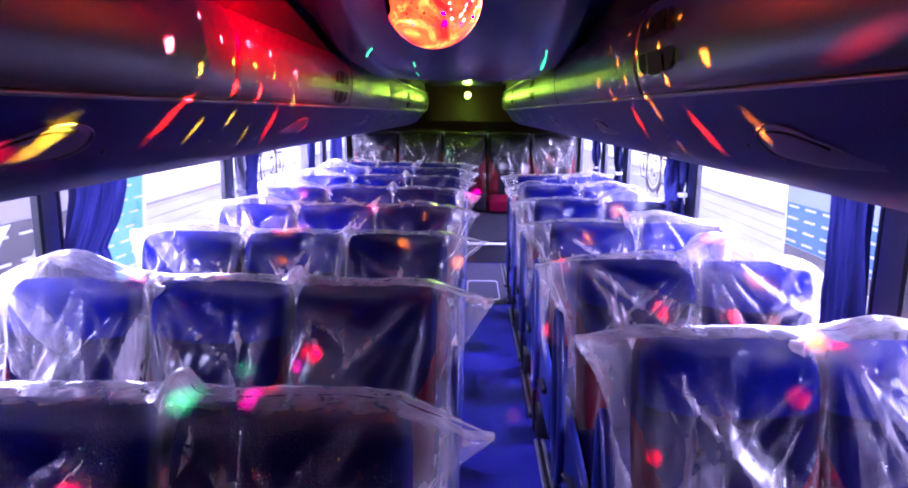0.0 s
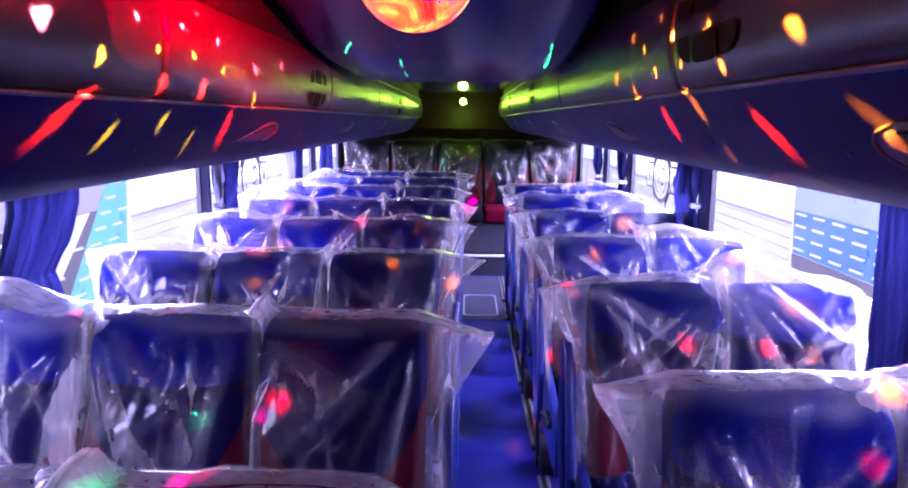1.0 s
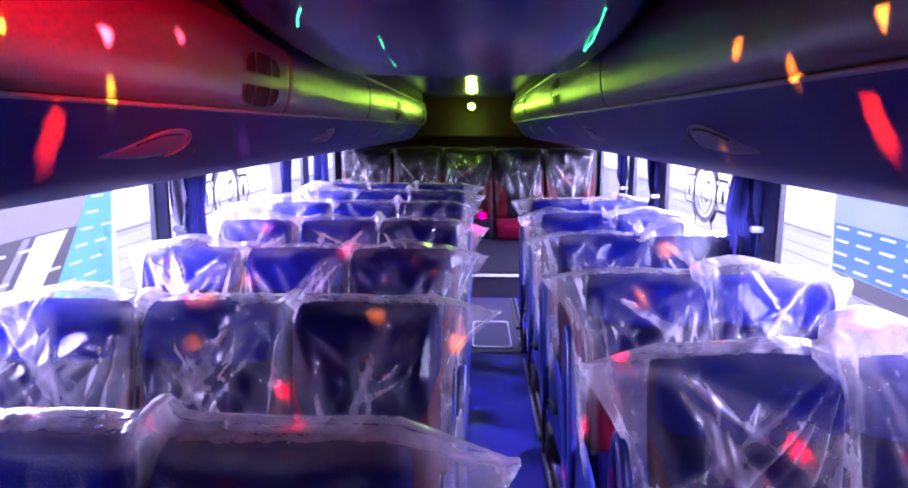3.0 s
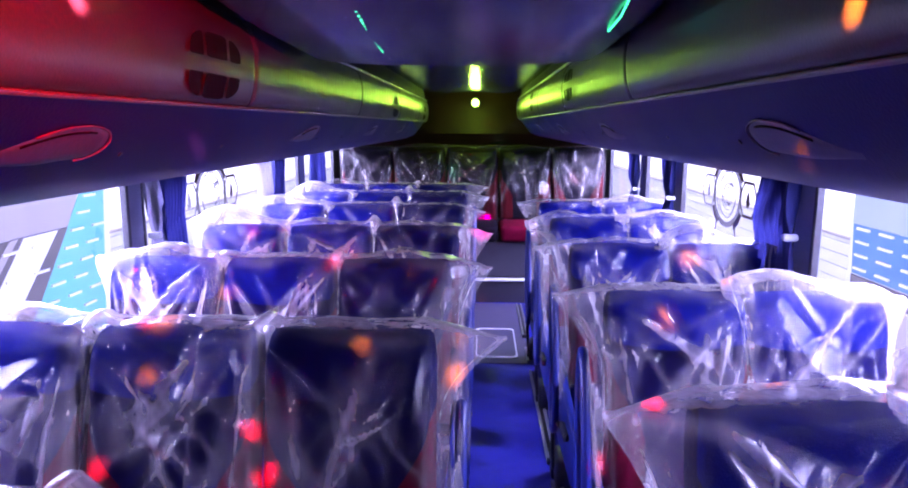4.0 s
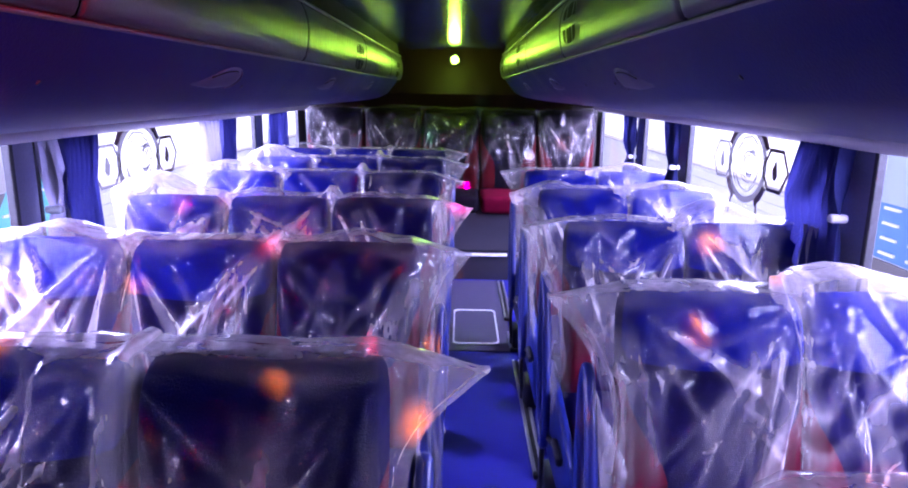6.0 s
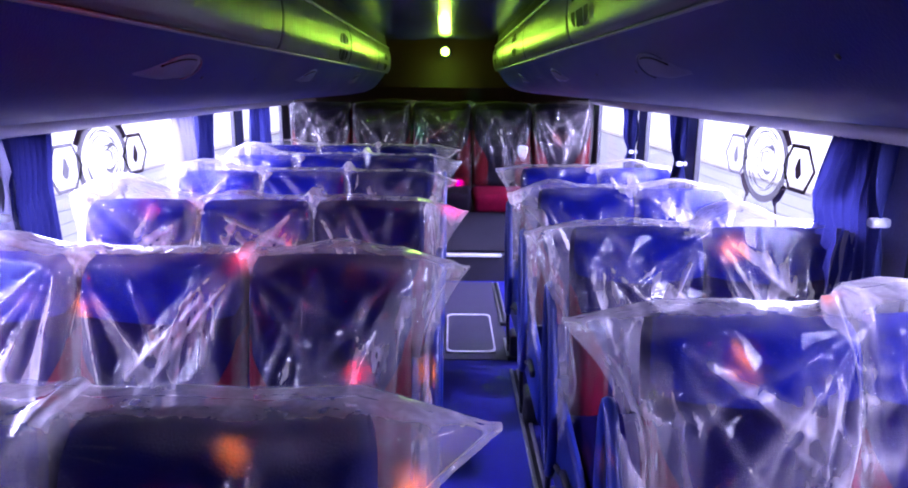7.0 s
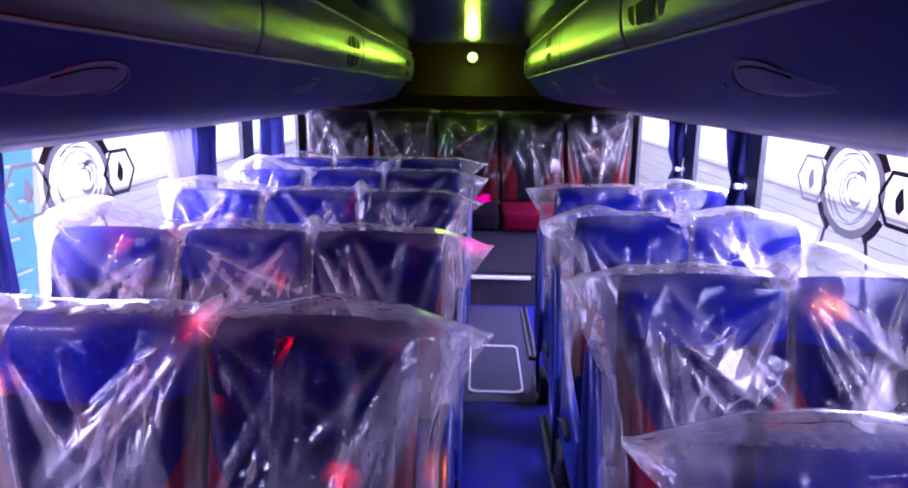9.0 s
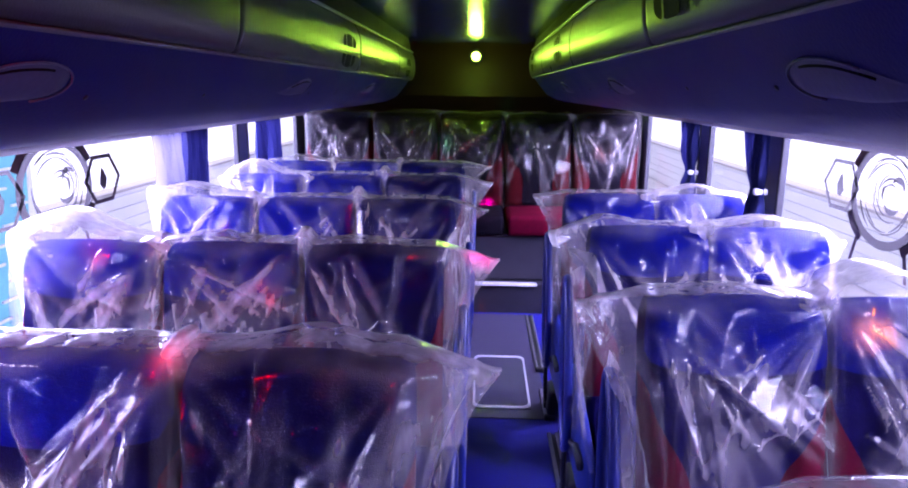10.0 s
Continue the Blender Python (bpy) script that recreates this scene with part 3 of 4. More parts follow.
# a dim red wash towards the west fascia, in steps
wash = smoothstep(0.30, 0.97, centre @ np.array(Vector((-0.85, 0.50, -0.10)).normalized())) * smoothstep(-0.46, -0.26, centre[:, 2])
step = np.floor(wash * 5.99).astype(int)
globe.data.polygons.foreach_set("material_index", np.where(inside, lens[which], np.where(step > 0, 6 + step, 0)))
WASH = [0.006, 0.012, 0.019, 0.027, 0.034]
for nm, c in (("pink_lens", (1.0, 0.10, 0.10)), ("red_lens", (1.0, 0.015, 0.0)), ("orange_lens", (0.42, 0.09, 0.0)), ("yellow_lens", (0.50, 0.30, 0.0)), ("deep_red_lens", (1.0, 0.0, 0.012)), ("amber_lens", (0.36, 0.08, 0.0)), *(("dim_red_lens", (q, 0.0, 0.0)) for q in WASH)):
    globe.data.materials.append(filter_material(nm, c))
vs, fs = tube([(0, 0, R * 0.6), (0, 0, 0.07)], 0.075, 28)
put("collar", vs, fs, BLACK, ball)

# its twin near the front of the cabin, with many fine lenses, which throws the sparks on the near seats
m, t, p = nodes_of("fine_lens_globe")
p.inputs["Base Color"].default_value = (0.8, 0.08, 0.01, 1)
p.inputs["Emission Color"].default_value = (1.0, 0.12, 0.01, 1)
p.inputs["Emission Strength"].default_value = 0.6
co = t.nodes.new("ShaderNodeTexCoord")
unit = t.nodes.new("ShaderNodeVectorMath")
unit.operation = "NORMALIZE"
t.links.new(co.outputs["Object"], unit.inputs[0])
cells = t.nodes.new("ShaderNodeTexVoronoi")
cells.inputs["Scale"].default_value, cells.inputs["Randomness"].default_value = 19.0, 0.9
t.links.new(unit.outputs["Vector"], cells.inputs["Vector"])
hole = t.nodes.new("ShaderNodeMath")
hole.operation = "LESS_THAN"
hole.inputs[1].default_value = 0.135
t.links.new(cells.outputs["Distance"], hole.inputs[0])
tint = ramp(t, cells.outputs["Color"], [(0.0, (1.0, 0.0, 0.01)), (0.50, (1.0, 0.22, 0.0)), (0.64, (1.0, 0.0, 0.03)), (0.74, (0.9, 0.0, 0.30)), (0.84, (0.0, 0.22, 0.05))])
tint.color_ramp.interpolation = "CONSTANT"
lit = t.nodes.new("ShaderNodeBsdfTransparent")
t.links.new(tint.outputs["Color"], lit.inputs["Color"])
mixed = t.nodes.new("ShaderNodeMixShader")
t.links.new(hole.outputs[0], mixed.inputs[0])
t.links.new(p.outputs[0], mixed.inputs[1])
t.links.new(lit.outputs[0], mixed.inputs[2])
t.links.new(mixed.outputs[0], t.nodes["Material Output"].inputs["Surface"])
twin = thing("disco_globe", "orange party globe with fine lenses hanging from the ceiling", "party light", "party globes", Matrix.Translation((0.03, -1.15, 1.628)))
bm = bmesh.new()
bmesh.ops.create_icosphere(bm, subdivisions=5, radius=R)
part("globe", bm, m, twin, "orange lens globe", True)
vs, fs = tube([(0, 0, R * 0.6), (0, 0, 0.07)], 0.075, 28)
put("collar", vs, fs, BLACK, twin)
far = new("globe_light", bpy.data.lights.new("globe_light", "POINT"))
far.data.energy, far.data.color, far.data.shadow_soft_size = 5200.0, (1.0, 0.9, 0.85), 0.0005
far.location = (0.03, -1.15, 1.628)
inner = new("globe_light", bpy.data.lights.new("globe_light", "POINT"))
inner.data.energy, inner.data.color, inner.data.shadow_soft_size = 2300.0, (1.0, 0.9, 0.85), 0.0011
inner.location = ball.location


# ---- seats ----
def seat_grid(w, h, thick, lean, front=True, nu=30, nv=36):
    p = np.linspace(-1, 1, nu + 1)[None, :]
    r = np.linspace(0, 1, nv + 1)[:, None]
    # the seams of the headrest pad and of the bolsters run along grid lines
    vb = 0.80 - 0.07 * np.cos(p * 1.9)
    v = np.where(r < 0.75, r / 0.75 * vb, vb + (r - 0.75) / 0.25 * (1 - vb))
    ub = 0.46 + 0.47 * smoothstep(0.28, 0.66, v)
    u = np.where(np.abs(p) < 0.6, p / 0.6 * ub, np.sign(p) * (ub + (np.abs(p) - 0.6) / 0.4 * (1 - ub)))
    q = np.clip((v - 0.84) / 0.16, 0, 1)
    half = w / 2 - 0.016 * (1 - np.sqrt(1 - 0.995 * q * q))
    x = u * half
    z = v * h - 0.008 * np.abs(u) ** 3 * smoothstep(0.8, 1.0, v)
    edge = np.sqrt(np.clip(1 - np.abs(v * 2 - 1) ** 13, 0, 1)) * np.sqrt(np.clip(1 - np.abs(u) ** 18, 0, 1))
    d = thick / 2 * edge
    if front:
        d = d + (0.016 * smoothstep(0.5, 0.7, np.abs(u)) * (1 - smoothstep(0.6, 0.75, v)) + 0.018 * smoothstep(0.66, 0.78, v)) * edge
    y = v * h * lean + (-d if front else d)
    x, y, z = np.broadcast_arrays(x, y, z)
    return np.stack([x, y, z], -1)


def quads(nu, nv):
    a = np.arange(nv)[:, None] * (nu + 1) + np.arange(nu)[None, :]
    return np.stack([a, a + 1, a + nu + 2, a + nu + 1], -1).reshape(-1, 4)


def sub_mesh(name, g, faces, keep, material, parent, label=""):
    fs = faces[keep]
    ids, inv = np.unique(fs, return_inverse=True)
    return put(name, g.reshape(-1, 3)[ids], [tuple(map(int, f)) for f in inv.reshape(-1, 4)], material, parent, label)


def seat_back(parent, x, y, z, w, h, fabric, patch, accent, lean=0.24, thick=0.10):
    """Backrest with a headrest patch and red lower bolsters, each cut from one padded form."""
    nu, nv = 30, 36
    at = np.array([x, y, z])
    g = seat_grid(w, h, thick, lean) + at
    fs = quads(nu, nv)
    uu = (np.arange(nu) + 0.5) / nu * 2 - 1
    vv = (np.arange(nv) + 0.5) / nv
    U, V = (a.reshape(-1) for a in np.meshgrid(uu, vv))
    red = (np.abs(U) > 0.6) & (V < 0.64)
    head = (V > 0.75) & (np.abs(U) < 0.9)
    back = seat_grid(w, h, thick, lean, False) + at
    b = put("backrest", np.concatenate([g.reshape(-1, 3), back.reshape(-1, 3)]),
            [tuple(map(int, f)) for f in fs[~(red | head)]] + [tuple(int(i) + (nu + 1) * (nv + 1) for i in f[::-1]) for f in fs], fabric, parent)
    sub_mesh("headrest_pad", g, fs, head, patch, b)
    sub_mesh("side_bolster", g, fs, red & (U < 0), accent, b)
    sub_mesh("side_bolster", g, fs, red & (U > 0), accent, b)
    return b


def fan(x, z, rng, ax, az, heading, reach, steps, deep):
    """Straight pleats that spread from one pulled point: height, crest and haze of the film over x, z.
    heading: where the fan points, 0 straight down; reach: its half angle; steps: how many pleats."""
    th = np.arctan2(x - ax, -(z - az)) - heading
    r = np.hypot(x - ax, z - az)
    gaps = rng.uniform(0.35, 1.7, 2 * steps)
    knots = np.concatenate([[0], np.cumsum(gaps)])
    knots = (knots / knots[-1] * 2 - 1) * reach
    tops = np.where(np.arange(len(knots)) % 2 == 1, rng.uniform(0.35, 1.0, len(knots)), rng.uniform(0.0, 0.12, len(knots)))
    tops[[0, -1]] = 0
    rise = np.minimum(r, 0.16 + 0.25 * np.maximum(r - 0.16, 0))
    length = rng.uniform(0.30, 0.75)
    fade = 1 - smoothstep(0.55 * length, length, r)
    height = deep * rise * np.interp(th, knots, tops, left=0, right=0) * fade
    # crest lines and facet veils paint in the glints and sheen of reflected windows
    near = np.abs(th[..., None] - knots[1:-1:2]).min(-1) * r
    crest = np.exp(-near / 0.0042) * smoothstep(0.02, 0.14, r) * fade * (np.abs(th) < reach)
    cell = np.clip(np.searchsorted(knots, th.ravel()).reshape(th.shape), 0, len(knots))
    veil = np.where(rng.random(len(knots) + 1) < 0.24, rng.uniform(0.08, 0.30, len(knots) + 1), rng.uniform(0.0, 0.004, len(knots) + 1))
    veil[[0, -1]] = 0
    return height, crest * rng.uniform(0.12, 0.36), veil[cell] * fade * smoothstep(0.02, 0.08, r)


def film_mesh(name, w, h, lean, thick, seed, wing_left=0.0, wing_right=0.0, rough=1.0, veil=1.0, loose=0.0, crease=1.0):
    """A loose clear bag pulled over a backrest: straight pleats fan out from its corners, and spare film stands off at
    the sides.
    The vertex attribute holds how much film lies double or bunched at each point, plus painted glints and sheen."""
    rng = np.random.default_rng(seed)
    nf, ns, nb, nv = 136, 5, 12, 108
    line = np.linspace(-1, 1, nf, endpoint=False)
    if wing_left + wing_right > 0.05:
        line = np.sign(line) * (1 - (1 - np.abs(line)) ** 1.5)
    fx = np.concatenate([line, np.ones(ns), np.linspace(1, -1, nb, endpoint=False), -np.ones(ns)])[None, :]
    fy = np.concatenate([-np.ones(nf), np.linspace(-1, 1, ns, endpoint=False), np.ones(nb), np.linspace(1, -1, ns, endpoint=False)])[None, :]
    nt = fx.shape[1]
    v = np.linspace(0.0, 1.0, nv + 1)[:, None] ** 0.82
    turn = np.clip((v - 0.93) / 0.07, 0, 1) * math.pi / 2
    soft = np.sqrt(np.clip(1 - 0.16 * np.abs(fx * fy) ** 6, 0, 1))
    half = w / 2 + 0.010 - 0.008 * (1 - np.cos(turn))
    dep = (thick / 2 + np.where(fy < 0, 0.030, 0.012) + loose) * np.maximum(np.cos(turn), 0.0) ** 0.6 + 0.001
    x = fx * half * soft
    y = fy * dep * soft
    z = -0.12 + np.clip(v / 0.93, 0, 1) * (h + 0.111) + 0.018 * np.sin(turn)
    x, y, z = (np.array(a) for a in np.broadcast_arrays(x, y, z))
    front = np.broadcast_to(fy < -0.99, x.shape)
    fold, gather = np.zeros_like(x), np.full_like(x, 0.004)
    # fans from the two upper corners, from the top edge, and from low points where the bag is drawn in
    pulls = [(s * w * rng.uniform(0.42, 0.5), h * rng.uniform(0.94, 1.03), -s * rng.uniform(0.35, 0.8), rng.uniform(0.4, 0.75), int(rng.integers(2, 5)), rng.uniform(0.18, 0.36)) for s in (-1, 1)]
    pulls += [(rng.uniform(-0.3, 0.3) * w, h * rng.uniform(0.96, 1.04), rng.normal(0, 0.25), rng.uniform(0.25, 0.6), int(rng.integers(2, 5)), rng.uniform(0.15, 0.30))]
    pulls += [(rng.uniform(-0.45, 0.45) * w, h * rng.uniform(-0.05, 0.2), math.pi + rng.normal(0, 0.25), rng.uniform(0.2, 0.45), int(rng.integers(2, 4)), rng.uniform(0.12, 0.26))]
    for pull in pulls:
        height, crest, haze = fan(x, z, rng, *pull)
        if pull[1] < 0.5 * h:
            crest, haze = 0.35 * crest, 0.35 * haze
        fold = np.maximum(fold, height * rough) + 0.25 * np.minimum(fold, height * rough)
        gather += front * (crease * crest + haze)
    # long straight folds: a steep side and a broad flat one
    for k in range(5):
        side = rng.choice([-1, 1])
        ax, az = side * w * rng.uniform(0.1, 0.5), h * rng.uniform(0.75, 1.02)
        ang = -side * rng.uniform(0.1, 1.0)
        along = (x - ax) * math.sin(ang) - (z - az) * math.cos(ang)
        off = ((x - ax) * math.cos(ang) + (z - az) * math.sin(ang)) * rng.choice([-1, 1])
        length = rng.uniform(0.25, 0.6)
        broad = rng.uniform(0.04, 0.10) * (0.3 + 0.7 * smoothstep(0, length, along))
        span = smoothstep(-0.01, 0.05, along) * (1 - smoothstep(length * 0.7, length, along))
        slope = np.where(off > 0, np.clip(1 - off / 0.010, 0, 1), np.clip(1 + off / broad, 0, 1))
        fold = np.maximum(fold, rng.uniform(0.010, 0.026) * slope * span)
        flat_side = (off < 0) * smoothstep(0.0, 0.15, slope)
        gather += front * span * (rng.choice([0.0, 0.0, 0.08, 0.18]) * flat_side * (0.35 + 0.65 * slope) + crease * rng.uniform(0.10, 0.34) * np.exp(-np.abs(off) / 0.0040))
    for k in range(1):    # soften the steps between neighbouring facets
        gather[1:-1] = (gather[:-2] + 2 * gather[1:-1] + gather[2:]) / 4
        gather = (np.roll(gather, 1, 1) + 2 * gather + np.roll(gather, -1, 1)) / 4
    # short sharp dents
    for k in range(int(7 * rough)):
        ax, az = rng.uniform(-0.42, 0.42) * w, h * rng.uniform(0.3, 0.95)
        ang, long, wide = rng.uniform(-1.3, 1.3), rng.uniform(0.03, 0.09), rng.uniform(0.008, 0.022)
        p1, p2 = (x - ax) * math.sin(ang) + (z - az) * math.cos(ang), (x - ax) * math.cos(ang) - (z - az) * math.sin(ang)
        dent = np.clip(1 - np.abs(p1) / long - np.abs(p2) / wide, 0, 1)
        fold += front * rng.uniform(0.004, 0.010) * dent
        gather += front * rng.choice([0.0, 0.0, 0.12, 0.25]) * (dent > 0.05) * (p2 > 0) * smoothstep(0.0, 0.25, dent)
    for k in range(4):
        fold += 0.0012 * np.sin(x * rng.uniform(10, 30) + z * rng.uniform(6, 20) + rng.uniform(0, 6))
    held = (1 - smoothstep(0.93, 1.0, np.abs(fx))) * (1 - 0.85 * smoothstep(0.94, 1.0, v))
    y += np.where(front, -1, 1) * np.minimum(fold, 0.045) * held * (np.abs(fy) > 0.99)
    # a milky band where the bag lies over the top edge and down the side seams, with a painted bright rim
    reachdown = 0.90 + 0.025 * np.sin(x * 17 + seed) + 0.008 * np.sin(x * 41 + 2 * seed)
    gather += (0.14 + 0.05 * np.sin(x * 29 + 3 * seed) * np.sin(x * 53 + seed)) * smoothstep(reachdown, reachdown + 0.07, v) + 0.22 * smoothstep(0.968, 0.985, v) + 0.05 * smoothstep(0.90, 1.0, np.abs(fx))
    # ears of the bag at its upper corners
    for sgn, wing in ((-1, wing_left), (1, wing_right)):
        tip = smoothstep(0.62, 1.0, sgn * fx)
        ear = rng.choice([0.0, 0.006, 0.016, 0.03])
        z += tip ** 4 * smoothstep(0.90, 1.0, v) * ear
        x += sgn * tip * smoothstep(0.88, 1.0, v) * rng.uniform(0.0, 0.012)
        gather += 0.16 * tip ** 3 * smoothstep(0.90, 0.97, v) * (ear > 0.01)
        if wing:
            lower = 0.2 + 0.25 * rng.random()
            spread = wing * (smoothstep(lower + 0.25, 0.98, v) ** 1.5 * 0.85 + 0.16 * smoothstep(0.1, 0.5, v) + 0.06 + 0.09 * np.sin(v * rng.uniform(6, 11) + rng.uniform(0, 6)))
            thin = smoothstep(0.84, 1.0, sgn * fx)
            x += sgn * spread * thin
            y *= 1 - 0.75 * thin
            ridges = np.abs(((thin * rng.uniform(1.4, 2.4) + 0.35 * np.sin(v * rng.uniform(3, 6) + rng.uniform(0, 6))) % 1) * 2 - 1)
            y += thin * (0.018 * np.sin(v * 9 + rng.uniform(0, 6)) - 0.022 * ridges)
            z -= thin * (0.02 + 0.03 * rng.random()) * smoothstep(0.8, 1.0, v)
            gather += thin * (0.09 + 0.30 * np.exp(-np.minimum(ridges, 1 - ridges) / 0.10))
    puff = rng.choice([0.0, 0.0, 0.008, 0.02])
    lift = loose * 1.9 * np.exp(-((fx - rng.uniform(-0.5, 0.1)) / 0.6) ** 2) * smoothstep(0.72, 1.0, v)
    z += lift
    gather += 1.6 * lift
    z += puff * np.exp(-((fx - rng.uniform(-0.6, 0.6)) / 0.4) ** 2) * smoothstep(0.88, 1.0, v)
    z += smoothstep(0.94, 1.0, v) * (0.003 * np.sin(x * 23 + seed) + 0.002 * np.abs(np.sin(x * 47 + 2 * seed))) * rough
    y += z * lean
    verts = np.stack([x, y, z], -1).reshape(-1, 3)
    a = np.arange(nv)[:, None] * nt
    i, j = np.arange(nt)[None, :], (np.arange(nt)[None, :] + 1) % nt
    fs = np.stack([a + i, a + j, a + nt + j, a + nt + i], -1).reshape(-1, 4)
    me = bpy.data.meshes.new(name)
    me.from_pydata(verts.tolist(), [], fs.tolist())
    me.materials.append(FILM)
    me.polygons.foreach_set("use_smooth", [True] * len(me.polygons))
    me.attributes.new("gather", "FLOAT", "POINT").data.foreach_set("value", np.clip(gather * veil, 0, 0.95).astype(np.float32).reshape(-1))
    return me


LEAN, THICK = 0.22, 0.10
BACK_Z, TOP = 0.42, 0.965
H = TOP - BACK_Z
W = 0.388
# window covers are looser; their higher veil paints in whitening by daylight
FILMS = {kind: [film_mesh("plastic_cover", W, H, LEAN, THICK, 11 * n + 3 + 100 * n0, *wings, rough=1.1 if kind == "window" else 1.0, veil=1.2 if kind == "window" else 1.0, loose=(0.012, 0.04, 0.02, 0.03, 0.01)[n] if kind == "window" else 0.0) for n in range(5)]
         for n0, (kind, wings) in enumerate({"plain": (0, 0), "left": (0.11, 0), "right": (0, 0.12), "window": (0.03, 0.03)}.items())}


def film_kind(n, wide, aisle):
    """Which kind of cover the n-th seat of a row wears: the aisle seat has a side flap, the window seat a looser bag."""
    side = n if aisle < 0 else wide - 1 - n
    return ("right" if aisle > 0 else "left") if side == 0 else "window" if side == wide - 1 else "plain"


def film(kind, n, parent, x, y, z):
    ob = new("plastic_cover", FILMS[kind][n % 5])
    ob.parent = parent
    ob.location = (x, y, z)
    return tagged(ob, "crumpled clear polythene cover pulled over the backrest")


def skirt_mesh(seed, depth, height):
    """Loose film hanging down the aisle side of a seat: a creased sheet in the y, z plane with an uneven lower hem."""
    rng = np.random.default_rng(seed)
    nu, nv = 44, 40
    u, v = np.linspace(0, 1, nu + 1)[None, :], np.linspace(0, 1, nv + 1)[:, None]
    hem = 0.86 + 0.10 * np.sin(u * rng.uniform(5, 9) + rng.uniform(0, 6)) + 0.04 * np.sin(u * 23 + seed)
    y = -depth * (1 - u) * (1 - 0.25 * v) + 0.03 * np.sin(v * 4 + seed) * (1 - u)
    z = -height * v * hem + 0.10 * (u - 1) * (1 - v)
    zig = np.abs(((u * rng.uniform(4, 6) + 0.5 * np.sin(v * rng.uniform(1.5, 3) + rng.uniform(0, 6))) % 1) * 2 - 1)
    x = 0.016 * zig * (0.3 + v) + 0.010 * np.sin(v * 7 + u * 5 + seed)
    gather = 0.05 + 0.22 * np.exp(-np.minimum(zig, 1 - zig) / 0.10) * (0.4 + 0.6 * np.sin(v * 5 + u * 9 + seed) ** 2) + 0.22 * smoothstep(0.75, 1.0, u) + 0.2 * (1 - smoothstep(0.0, 0.10, v))
    x, y, z, gather = np.broadcast_arrays(x, y, z, gather)
    me = bpy.data.meshes.new("plastic_skirt")
    me.from_pydata(np.stack([x, y, z], -1).reshape(-1, 3).tolist(), [], quads(nu, nv).tolist())
    me.materials.append(FILM)
    me.polygons.foreach_set("use_smooth", [True] * len(me.polygons))
    me.attributes.new("gather", "FLOAT", "POINT").data.foreach_set("value", np.clip(gather, 0, 0.9).astype(np.float32).reshape(-1))
    return me


SKIRTS = [skirt_mesh(5 + 3 * n, 0.34 + 0.05 * n, 0.50 + 0.05 * (n % 2)) for n in range(4)]


